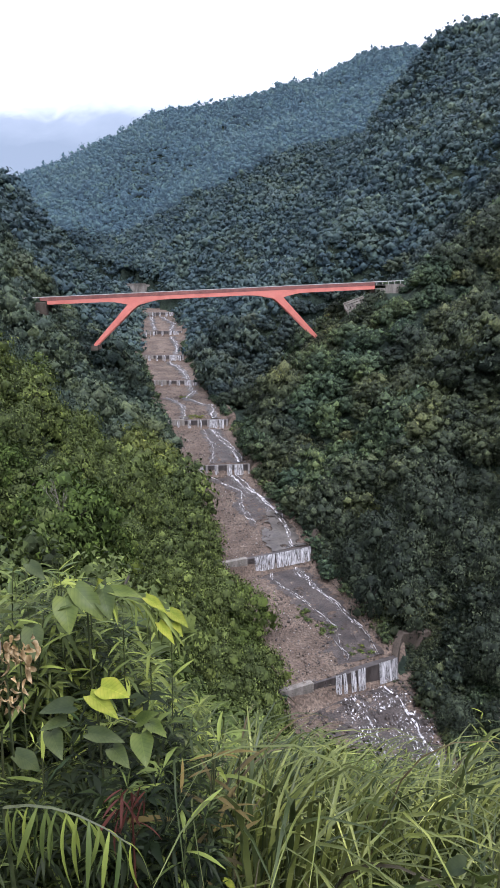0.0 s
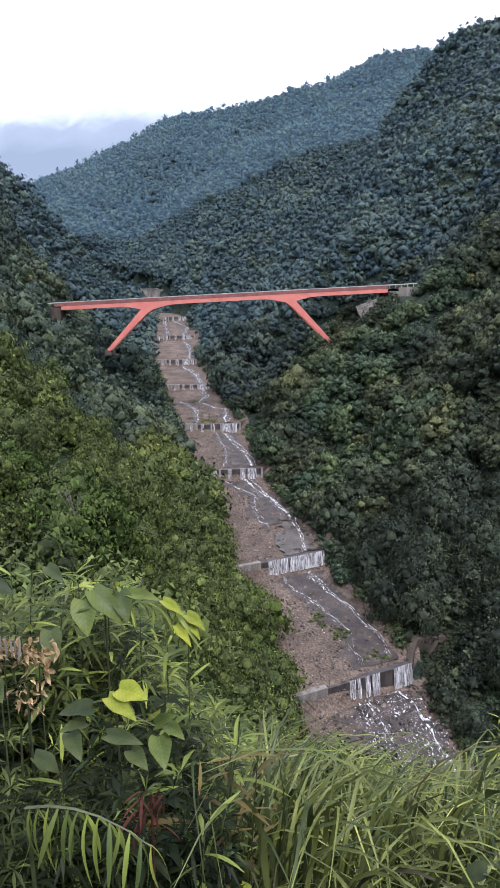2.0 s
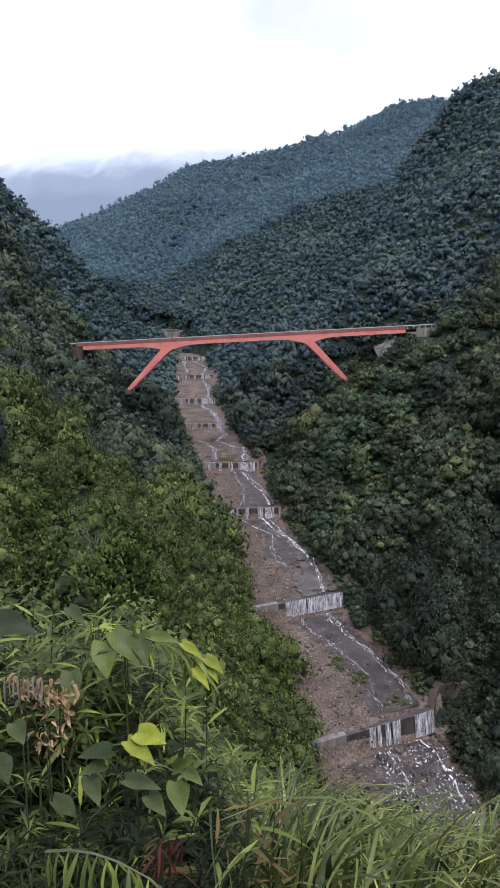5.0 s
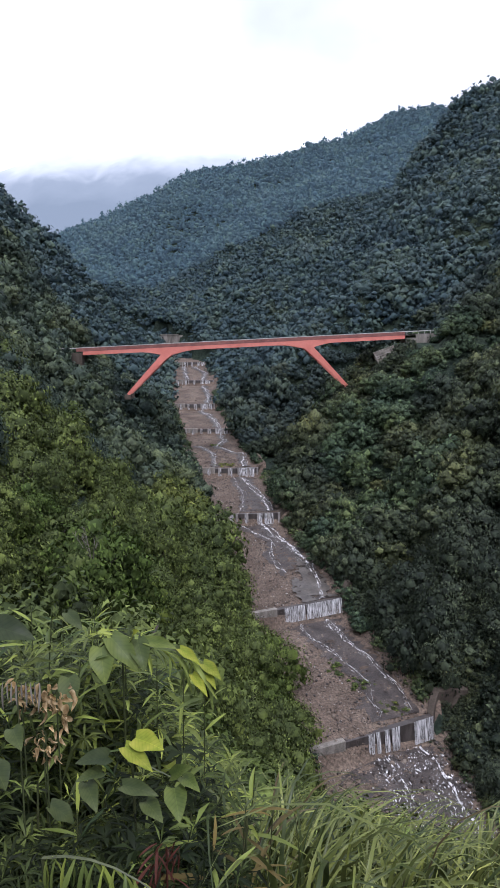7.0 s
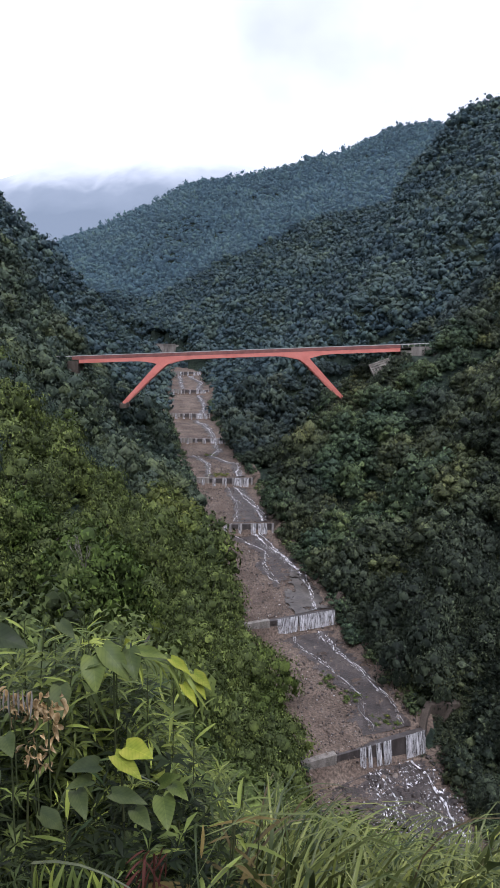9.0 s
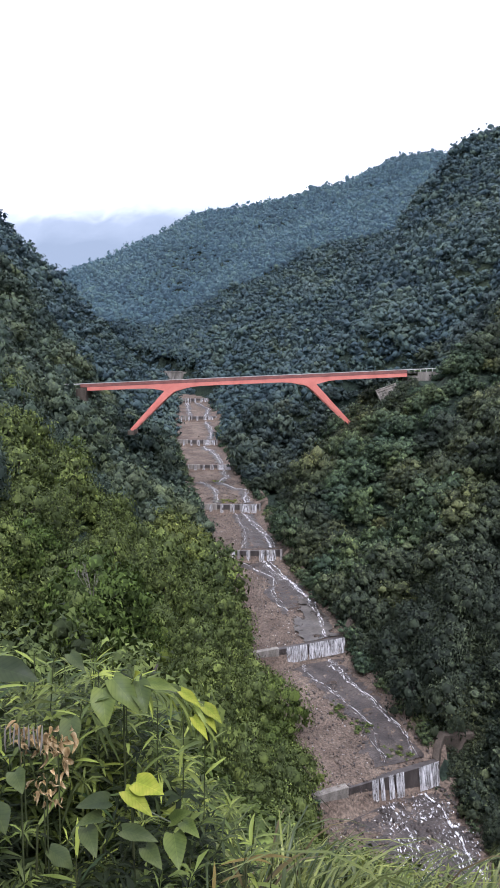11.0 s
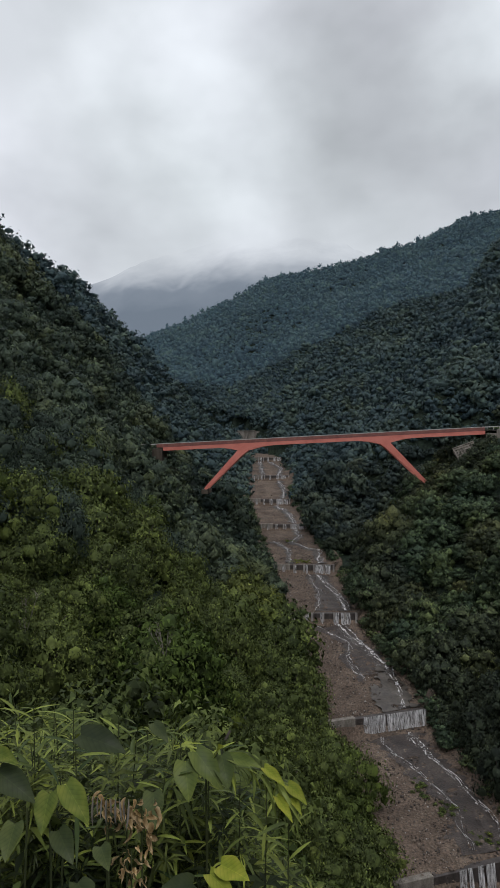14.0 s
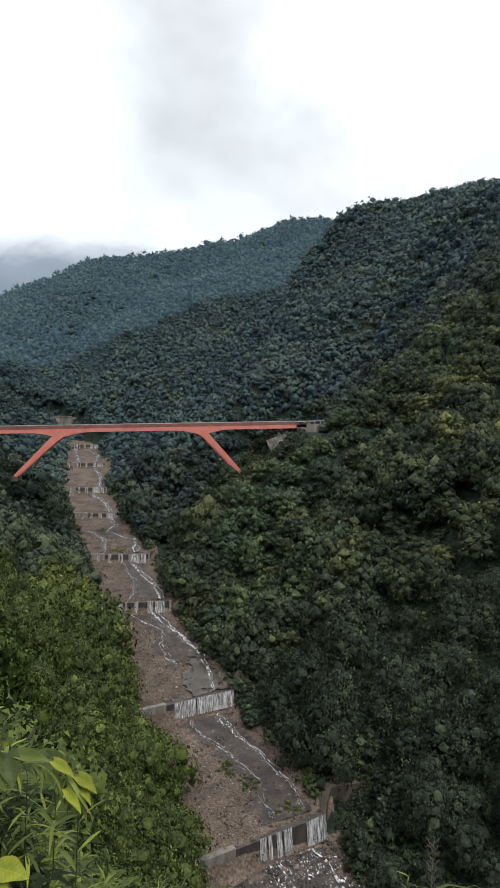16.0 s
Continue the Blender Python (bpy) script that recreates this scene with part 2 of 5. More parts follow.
for mat in (M_BROAD, M_BROAD_DULL, M_YELLOW, M_YELLOWISH):  # pale midrib and side veins
    n_, l_ = mat.node_tree.nodes, mat.node_tree.links
    tc_, sp_ = n_.new("ShaderNodeTexCoord"), n_.new("ShaderNodeSeparateXYZ")
    l_.new(tc_.outputs["Object"], sp_.inputs["Vector"])

    def calc(kind, a, b_):
        k_ = n_.new("ShaderNodeMath")
        k_.operation = kind
        for slot, v_ in ((0, a), (1, b_)):
            if isinstance(v_, (int, float)):
                k_.inputs[slot].default_value = v_
            else:
                l_.new(v_, k_.inputs[slot])
        return k_.outputs["Value"]
    off = calc("ABSOLUTE", sp_.outputs["Y"], 0.0)
    rib = ramp_node(n_, l_, calc("MULTIPLY", off, 300.0), [(0.25, (1.3, 1.28, 1.15)), (0.6, (1, 1, 1))])
    vein = ramp_node(n_, l_, calc("FRACT", calc("MULTIPLY", calc("SUBTRACT", sp_.outputs["X"], calc("MULTIPLY", off, 0.8)), 62.0), 0.0), [(0.0, (0.82, 0.83, 0.82)), (0.2, (1.04, 1.04, 1.02)), (0.8, (0.97, 0.97, 0.97)), (1.0, (0.82, 0.83, 0.82))])
    pb = n_["Principled BSDF"]
    src = pb.inputs["Base Color"].links[0].from_socket
    l_.new(blend(n_, l_, "MULTIPLY", 1.0, blend(n_, l_, "MULTIPLY", 1.0, src, rib), vein), pb.inputs["Base Color"])
M_WING = two_scale("brown_stained_concrete", (0.040, 0.030, 0.021), (0.075, 0.058, 0.042), (0.130, 0.104, 0.079), 0.5, 5, 0.9, 0.35, 0.03, stretch=(1, 1, 0.35))
M_STEM = two_scale("green_stem", (0.030, 0.039, 0.013), (0.048, 0.060, 0.019), (0.072, 0.072, 0.027), 3, 40, 0.6, 0.1, 0.001)
M_WETBED = two_scale("wet_gravel", (0.025, 0.019, 0.016), (0.044, 0.034, 0.028), (0.078, 0.061, 0.050), 0.4, 3.5, 0.5, 0.9, 0.2, lo=0.4, hi=1.6)
M_PALEWOOD = two_scale("bleached_wood", (0.12, 0.105, 0.085), (0.19, 0.17, 0.14), (0.28, 0.255, 0.22), 1, 9, 0.85, 0.3, 0.02)
M_PALE = two_scale("pale_stone", (0.28, 0.26, 0.24), (0.38, 0.36, 0.33), (0.5, 0.47, 0.44), 0.6, 4, 0.85, 0.3, 0.03)
M_POOL = two_scale("still_pool", (0.048, 0.040, 0.032), (0.074, 0.063, 0.051), (0.109, 0.094, 0.077), 0.5, 2, 0.4, 0.2, 0.02)
M_FROTH = two_scale("broken_white_water", (0.30, 0.29, 0.28), (0.58, 0.57, 0.56), (0.86, 0.85, 0.84), 1.6, 7, 0.6, 0.6, 0.06)
M_RAPID = two_scale("rapids_water", (0.22, 0.21, 0.20), (0.5, 0.49, 0.48), (0.82, 0.81, 0.80), 1.6, 7, 0.6, 0.6, 0.06)
for mat, sc, st, lo_, hi_ in ((M_RAPID, 2.1, (1.6, 0.7, 1), 0.55, 0.68), (M_FROTH, 3.4, (1, 1, 1), 0.53, 0.72), (M_POOL, 0.26, (1, 1, 0.2), 0.44, 0.49), (M_FALL, 4.5, (1, 1, 0.05), 0.30, 0.72), (M_STREAM, 1.3, (1, 1, 1), 0.40, 0.58)):
    n_, l_ = mat.node_tree.nodes, mat.node_tree.links
    clear, mix_ = n_.new("ShaderNodeBsdfTransparent"), n_.new("ShaderNodeMixShader")
    l_.new(ramp_node(n_, l_, noise_node(n_, l_, sc, 3, st), [(lo_, (0, 0, 0)), (hi_, (1, 1, 1))]), mix_.inputs["Fac"])
    l_.new(clear.outputs["BSDF"], mix_.inputs[1])
    l_.new(n_["Principled BSDF"].outputs["BSDF"], mix_.inputs[2])
    l_.new(mix_.outputs["Shader"], n_["Material Output"].inputs["Surface"])
# painted mist: self-lit colour that pales and clears with height
M_MIST_GLOW, n_, l_, b_ = material("mountain_painted_mist", 1.0)
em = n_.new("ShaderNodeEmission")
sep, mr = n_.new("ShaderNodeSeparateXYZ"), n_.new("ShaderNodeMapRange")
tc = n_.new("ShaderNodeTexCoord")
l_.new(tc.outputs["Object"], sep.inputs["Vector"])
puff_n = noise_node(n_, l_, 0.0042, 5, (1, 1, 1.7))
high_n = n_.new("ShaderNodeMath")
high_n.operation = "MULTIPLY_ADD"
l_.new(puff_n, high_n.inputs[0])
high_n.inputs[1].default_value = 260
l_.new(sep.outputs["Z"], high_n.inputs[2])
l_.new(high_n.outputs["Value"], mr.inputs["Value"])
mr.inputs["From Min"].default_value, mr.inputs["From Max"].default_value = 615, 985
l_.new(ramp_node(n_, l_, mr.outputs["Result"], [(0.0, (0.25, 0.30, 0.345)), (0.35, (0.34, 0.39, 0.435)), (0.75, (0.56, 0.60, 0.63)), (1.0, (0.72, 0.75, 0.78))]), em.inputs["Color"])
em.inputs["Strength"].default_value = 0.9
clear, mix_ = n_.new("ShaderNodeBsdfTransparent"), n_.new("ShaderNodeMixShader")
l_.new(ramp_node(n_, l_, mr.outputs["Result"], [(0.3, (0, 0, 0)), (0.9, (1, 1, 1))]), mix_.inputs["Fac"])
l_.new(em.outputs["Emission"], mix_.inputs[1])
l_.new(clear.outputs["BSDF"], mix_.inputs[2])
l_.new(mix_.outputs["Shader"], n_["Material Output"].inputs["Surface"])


# ---- mesh helpers ----
def mesh_arrays(name, verts, faces, mat, smooth=False, normals=None, tint=None):
    """A mesh from an (n, 3) array and an (m, k) array of k-cornered faces; normals and a tint for each corner where given."""
    me = bpy.data.meshes.new(name)
    verts, faces = np.asarray(verts, np.float32), np.asarray(faces, np.int32)
    me.vertices.add(len(verts))
    me.vertices.foreach_set("co", verts.ravel())
    k = faces.shape[1]
    me.loops.add(faces.size)
    me.loops.foreach_set("vertex_index", faces.ravel())
    me.polygons.add(len(faces))
    me.polygons.foreach_set("loop_start", np.arange(0, faces.size, k, dtype=np.int32))
    me.polygons.foreach_set("loop_total", np.full(len(faces), k, np.int32))
    if smooth:
        me.polygons.foreach_set("use_smooth", np.ones(len(faces), bool))
    me.materials.append(mat)
    me.update(calc_edges=True)
    if normals is not None:
        me.attributes.new("custom_normal", "FLOAT_VECTOR", "POINT").data.foreach_set("vector", np.asarray(normals, np.float32).ravel())
    if tint is not None:
        me.attributes.new("tint", "FLOAT", "POINT").data.foreach_set("value", np.asarray(tint, np.float32))
    return me


def bm_mesh(name, bm, mat):
    me = bpy.data.meshes.new(name)
    bmesh.ops.recalc_face_normals(bm, faces=bm.faces)
    bm.to_mesh(me)
    bm.free()
    me.materials.append(mat)
    return me


def part(name, bm, mat, parent, label=""):
    ob = new(name, bm if isinstance(bm, bpy.types.Mesh) else bm_mesh(name, bm, mat))
    ob.parent = parent
    return tagged(ob, label)


def thing(name, label, category, kind="", group="", at=(0, 0, 0)):
    ob = new(name)
    ob.location = at
    return tagged(ob, label, category, group, kind)


def box(bm, m, sx, sy, sz, bevel=0.0):
    """A box of those full sizes centred on the pose m."""
    made = bmesh.ops.create_cube(bm, size=1.0, matrix=m @ Matrix.Diagonal((sx, sy, sz, 1)))["verts"]
    if bevel:
        edges = list({e for v in made for e in v.link_edges})
        bmesh.ops.bevel(bm, geom=edges, offset=bevel, segments=2, affect="EDGES", profile=0.5)
    return bm


def beam(bm, a, b, w, h, up=(0, 0, 1)):
    """A straight bar from a to b, w wide and h high."""
    a, b, up = Vector(a), Vector(b), Vector(up)
    d = (b - a).normalized()
    s = d.cross(up).normalized()
    u = s.cross(d)
    vs = [bm.verts.new(p + s * (w / 2 * i) + u * (h / 2 * j)) for p in (a, b) for i, j in ((-1, -1), (1, -1), (1, 1), (-1, 1))]
    for q in ((0, 1, 2, 3), (7, 6, 5, 4), (0, 4, 5, 1), (1, 5, 6, 2), (2, 6, 7, 3), (3, 7, 4, 0)):
        bm.faces.new([vs[i] for i in q])
    return bm


# ---- lie of the land ----
RIVER_Y = [-60, 20, 91, 126, 172, 209, 257, 299, 354, 412, 460, 540, 700, 900]
RIVER_X = [55, 33, 15, 4, -9, -17, -29, -40, -47, -56, -78, -150, -340, -560]
#       mid y, crest z, drop, half length, turn
DAMS = [(92.5, -58.3, 3.6, 11.6, 27), (126.8, -52.0, 3.1, 10.8, 27), (172, -44.3, 3.0, 9.2, 9), (209, -38.5, 3.0, 10.0, 9),
        (257, -31.3, 2.6, 9.3, 10), (299, -24.8, 2.8, 9.6, 10), (354, -16.3, 2.9, 10.6, 12), (412, -7.5, 2.9, 10.2, 12)]


def grain(x, y, scale, seed=0):
    """Smooth value noise in -1..1 on arrays."""
    x, y = np.asarray(x) / scale + seed * 17.3, np.asarray(y) / scale - seed * 9.1
    ix, iy = np.floor(x), np.floor(y)
    fx, fy = x - ix, y - iy
    fx, fy = fx * fx * (3 - 2 * fx), fy * fy * (3 - 2 * fy)

    def h(a, b):
        v = np.sin(a * 127.1 + b * 311.7 + seed * 3.7) * 43758.5453
        return (v - np.floor(v)) * 2 - 1
    return (h(ix, iy) * (1 - fx) + h(ix + 1, iy) * fx) * (1 - fy) + (h(ix, iy + 1) * (1 - fx) + h(ix + 1, iy + 1) * fx) * fy


def river_x(y):
    return np.interp(y, RIVER_Y, RIVER_X)


def lean(y):
    return np.tan(np.radians(np.interp(y, [126, 160], [27, 10])))


def bed(x, y):
    """Height of the river bed, stepped at the dams."""
    q = y - (x - river_x(y)) * lean(y)
    ys, zs = [-200.0, DAMS[0][0] - 0.5], [-76.0, DAMS[0][1] - DAMS[0][2]]
    for (dy, dz, drop, _, _), nxt in zip(DAMS, DAMS[1:] + [(700, 28, 0, 0, 0)]):
        ys += [dy + 0.5, nxt[0] - 0.5]
        zs += [dz - 0.25, nxt[1] - nxt[2]]
    ys.append(1500.0)
    zs.append(120.0)
    return np.interp(q, ys, zs)


def tent(x, y, crest, slope):
    """A ridge along a line of (x, y, z) that falls off on both sides."""
    best = np.full(np.shape(x), -1e9)
    for (ax, ay, az), (bx, by, bz) in zip(crest, crest[1:]):
        dx, dy = bx - ax, by - ay
        s = np.clip(((x - ax) * dx + (y - ay) * dy) / (dx * dx + dy * dy), 0, 1)
        best = np.maximum(best, az + s * (bz - az) - slope * np.hypot(x - ax - s * dx, y - ay - s * dy))
    return best


SPUR_MID = [(-78, 556, 5), (-53, 578, 40), (-21, 620, 88), (4, 650, 110), (44, 699, 138), (95, 754, 186)]
RIDGE_FAR = [(-330, 735, 60), (-247, 761, 125), (-211, 772, 151), (-181, 779, 167), (-154, 785, 180), (-120, 791, 193), (-89, 795, 202), (-33, 799, 211),
             (18, 800, 219), (86, 795, 243), (128, 790, 260), (178, 780, 269), (203, 774, 262), (257, 758, 264), (420, 720, 280)]
SHOULDER_CREST = [(20, 206, -20), (34, 205, -9), (44, 204, -1), (55, 208, 10), (71, 213, 17), (130, 250, 60)]


def ground_z(x, y):
    x, y = np.asarray(x, float), np.asarray(y, float)
    u = (x - river_x(y)) * 0.977
    d = np.maximum(np.abs(u) - 10.0, 0)
    b = bed(x, y)
    even = np.interp(y, [-200] + [row[0] for row in DAMS] + [700, 1500], [-78] + [row[1] - 1.5 for row in DAMS] + [28, 120])
    b = b + (even - b) * np.clip((d - 2) / 8, 0, 1)
    rough = 5 * grain(x, y, 46, 1) + 1.3 * grain(x, y, 21, 2) + 8 * grain(x, y, 95, 3) + 2.2 * grain(x, y, 31, 12)
    soft = np.clip(d / 25, 0, 1)
    left = 0.92 * d + 0.0016 * d * d + 13 * np.exp(-((d - 85) / 40) ** 2) * np.clip((y - 230) / 60, 0, 1)
    right = 0.80 * d
    v = b + np.where(u < 0, left, right) + rough * soft - 4.0 * np.clip(d / 6, 0, 1)
    crest_l = np.interp(x, [-330, -200, -150, -130, -95, -60], [60, 150, 280, 345, 405, 430])
    crest_r = np.interp(x, [0, 16, 41, 64, 96, 134, 214, 330], [398, 415, 428, 445, 470, 482, 430, 330])
    v = v - 1.1 * np.maximum(0, y - np.where(u < 0, crest_l, crest_r)) * np.clip(d / 30, 0, 1)
    v = np.where(u < 0, np.minimum(v, 112 + 4 * grain(x, y, 40, 4)), np.minimum(np.minimum(v, 172 + 6 * grain(x, y, 40, 4) + 5 * np.exp(-((x - 150) / 16) ** 2)), np.where(x > 150, 0.364 * np.hypot(x, y), 999)))
    v = v + 7.0 * np.exp(-((x + 143) / 26) ** 2 - ((y - 302) / 32) ** 2)
    v = np.maximum(v, tent(x, y, SHOULDER_CREST, 0.95) + rough * 0.3)
    gully = np.exp(-((y - 266 - 0.35 * (x - 20)) / 30) ** 2) * np.clip((u - 14) / 25, 0, 1) * np.clip((150 - x) / 60, 0, 1)
    v = v - 34 * gully
    v = np.maximum(v, 3.0 - 0.95 * np.maximum(0, 40.5 - x) - 0.8 * np.maximum(0, np.abs(y - 221.5) - 6.0) + rough * 0.1)
    v = np.maximum(v, tent(x, y, SPUR_MID, 0.75) + rough * 0.6)
    v = np.maximum(v, tent(x, y, RIDGE_FAR, 0.62) + rough * 0.9)
    r = np.hypot(x, np.maximum(y, 0))
    steep = 0.60 + 0.30 / (1 + np.exp(-np.clip(x, -60, 60) / 3.0))
    brow = 0.36 + 0.24 / (1 + np.exp(-np.clip(x + 0.1, -20, 20) / 0.35))
    near = -1.62 - brow * np.minimum(r, 4.5) - steep * np.maximum(r - 4.5, 0) - np.maximum(r - 34, 0) * 0.9
    near = near + 0.12 * grain(x, y, 1.7, 5) * np.clip(r / 3, 0, 1)
    back = -1.62 + 0.02 * np.abs(x)
    near = np.where(y < 0, np.maximum(near, back - np.maximum(x - 1, 0) * 0.5), near)
    inside = np.clip((12 - np.abs(u)) / 4, 0, 1)
    return np.where(np.abs(u) < 12, np.minimum(np.maximum(v, near), b * inside + np.maximum(v, near) * (1 - inside)) - 3.0 * inside, np.maximum(v, near))


def spaced(lo, hi, n, fine, centre=0.0):
    """Coordinates that lie close together near the centre and far apart at the ends."""
    a, c = math.asinh((lo - centre) / fine), math.asinh((hi - centre) / fine)
    return centre + fine * np.sinh(np.linspace(a, c, n))


gx, gy = spaced(-3200, 3200, 290, 14.0), spaced(-900, 4500, 370, 20.0)
GX, GY = np.meshgrid(gx, gy)
GZ = ground_z(GX, GY)
far_fade = np.clip((np.hypot(GX, GY - 300) - 1100) / 600, 0, 1)
GZ = GZ * (1 - far_fade) + 20 * far_fade
idx = np.arange(GX.size).reshape(GX.shape)
quads = np.stack([idx[:-1, :-1], idx[:-1, 1:], idx[1:, 1:], idx[1:, :-1]], -1).reshape(-1, 4)
ground = new("ground", mesh_arrays("ground", np.c_[GX.ravel(), GY.ravel(), GZ.ravel()], quads, M_SOIL, True))
tagged(ground, "steep valley sides of dark leafy forest soil", "ground", kind="structure")

# river bed: its own fine sheet of gravel between the banks
ry_, ru_ = np.arange(30, 470, 0.9), np.linspace(-12.5, 12.5, 34)
RU, RY = np.meshgrid(ru_, ry_)
RX = river_x(RY) + RU * 0.98
RY2 = RY + RU * lean(RY)
bank = np.clip((np.abs(RU) - 9.3) / 3, 0, 1)
RZ = bed(RX, RY2) + 0.22 * grain(RX, RY2, 3.1, 7) + 0.1 * grain(RX, RY2, 1.3, 8) + 0.35 * grain(RX, RY2, 11, 9) + bank * 1.6
idx = np.arange(RX.size).reshape(RX.shape)
quads = np.stack([idx[:-1, :-1], idx[:-1, 1:], idx[1:, 1:], idx[1:, :-1]], -1).reshape(-1, 4)
riverbed = new("river_bed", mesh_arrays("river_bed", np.c_[RX.ravel(), RY2.ravel(), RZ.ravel()], quads, M_GRAVEL, True))
tagged(riverbed, "stepped torrent bed of grey-brown gravel", "river bed", kind="structure")


# ---- check dams ----
def check_dam(y, z, drop, half, turn, first):
    """A concrete sill across the bed: wall, crest notch, wings and the sheets of falling water."""
    x = float(river_x(y))
    dam = thing("check_dam", "stained grey concrete check dam with water spilling over", "dam", group="check dams along the torrent", at=(x, y, z))
    dam.rotation_euler = (0, 0, radians(turn))
    h = drop + 1.6
    bm = box(bmesh.new(), pose(0, 0.55, -h / 2), half * 2, 1.1, h, 0.06)
    part("wall", bm, M_WET, dam)
    bm = box(bmesh.new(), pose(-half * 0.72, 0.42, -0.72), half * 0.54, 1.1, 2.0, 0.05)
    part("sill_block", bm, M_CONC, dam, "pale dry concrete sill block")
    if y < 100:
        bank_wing = [(half - 0.3, 0.2, 0.05), (half + 1.5, 1.6, 1.8), (half + 2.6, 2.2, 2.6), (half + 10.0, -1.2, 3.2)]
    elif y < 130:
        bank_wing = [(half - 0.3, 0.2, 0.05), (half + 2.4, 1.8, 2.6), (half + 5.0, 2.8, 3.1)]
    else:
        bank_wing = [(half - 0.3, 0.2, 0.05), (half + 1.4, 1.0, 1.0), (half + 2.6, 1.4, 1.3)]
    for line in (bank_wing, [(-half + 0.3, 0.2, 0.05), (-half - 1.6, 0.7, 0.7)]):
        bm = bmesh.new()
        rows_w = []
        for px, py, pz in line:
            rows_w.append([bm.verts.new((px, py + dy, zz)) for dy, zz in ((-0.3, -h), (-0.1, pz), (1.3, pz + 0.05), (1.5, -h))])
        for p, q in zip(rows_w, rows_w[1:]):
            for k in range(3):
                bm.faces.new((p[k], q[k], q[k + 1], p[k + 1]))
        bm.faces.new(rows_w[0])
        bm.faces.new(rows_w[-1])
        bmesh.ops.bevel(bm, geom=bm.edges[:], offset=0.05, segments=1, affect="EDGES")
        part("wing", bm, M_WING, dam, "weathered brown-grey concrete wing wall")
    if y > 150:
        for k in range(7):
            bm = box(bmesh.new(), pose(half * (-0.95 + 1.9 * k / 6), -0.12, -drop / 2 - 0.2), 0.55, 0.5, drop + 0.7, 0.04)
            part("pier", bm, M_PIER, dam, "pale concrete pier")
    rnd = random.Random(int(y))
    spans = [(-0.3, 0.14), (0.17, 0.96)] if 120 < y < 130 else [(-0.10, 0.0), (0.03, 0.09), (0.16, 0.24), (0.27, 0.40), (0.64, 0.97)] if y < 100 else [(-0.7, -0.6), (-0.35, -0.25), (0.05, 0.12), (0.35, 0.62), (0.68, 0.85)] if int(y) % 2 else [(-0.88, -0.82), (-0.5, -0.42), (-0.08, 0.02), (0.3, 0.45), (0.52, 0.78)]
    for a, c in spans:
        bm = bmesh.new()
        n = max(3, int((c - a) * half * 3))
        cols = []
        for i in range(n + 1):
            px = half * (a + (c - a) * i / n)
            ripple = rnd.uniform(-0.06, 0.06)
            cols.append([bm.verts.new((px + ripple * k * 0.4, -0.06 - 0.13 * k + ripple, 0.12 - drop * k / 4.0)) for k in range(5)])
        for p, q in zip(cols, cols[1:]):
            for k in range(4):
                bm.faces.new((p[k], q[k], q[k + 1], p[k + 1]))
        ob = part("water_sheet", bm, M_FALL, dam, "thin white sheet of falling water")
        mod = ob.modifiers.new("thick", "SOLIDIFY")
        mod.thickness = 0.06
    return dam


for i, row in enumerate(DAMS):
    check_dam(*row, i)

# ---- the bridge ----
BR_L, BR_R = Vector((-65.5, 214, 0.0)), Vector((41.5, 222, 5.0))


def deck_at(s, side=0.0, up=0.0):
    """A point of the deck: s from 0 to 1 along it, metres to the far side, metres above the road."""
    axis = (BR_R - BR_L)
    across = Vector((-axis.y, axis.x, 0)).normalized()
    return BR_L + axis * s + across * side + Vector((0, 0, up))


bridge = thing("strut_frame_bridge", "vermilion steel road bridge on slanting struts", "bridge")
LEG_S = (0.262, 0.694)
FOOT_S = (0.135, 0.825)


def girder_depth(s):
    d = 1.15
    for c in LEG_S:
        d += 1.5 * math.exp(-((s - c) / 0.045) ** 2)
    return d


for side, nm in ((-0.1, "girder"), (6.1, "girder")):
    bm = bmesh.new()
    prev = None
    for i in range(61):
        s = i / 60
        dep = girder_depth(s)
        ring = [bm.verts.new(deck_at(s, side + o, up)) for o, up in ((-0.35, -0.24), (0.35, -0.24), (0.35, -0.3 - dep), (-0.35, -0.3 - dep))]
        if prev:
            for k in range(4):
                bm.faces.new((prev[k], prev[(k + 1) % 4], ring[(k + 1) % 4], ring[k]))
        else:
            bm.faces.new(ring)
        prev = ring
    bm.faces.new(prev)
    part(nm, bm, M_RED, bridge)
bm = bmesh.new()
beam(bm, deck_at(-0.02, 3, -0.22), deck_at(1.09, 3, -0.22), 5.4, 0.4)
part("deck_slab", bm, M_CONC, bridge, "grey concrete deck slab")
bm = bmesh.new()
beam(bm, deck_at(-0.02, 3, 0.02), deck_at(1.09, 3, 0.02), 6.6, 0.08)
part("roadway", bm, M_ROAD, bridge)
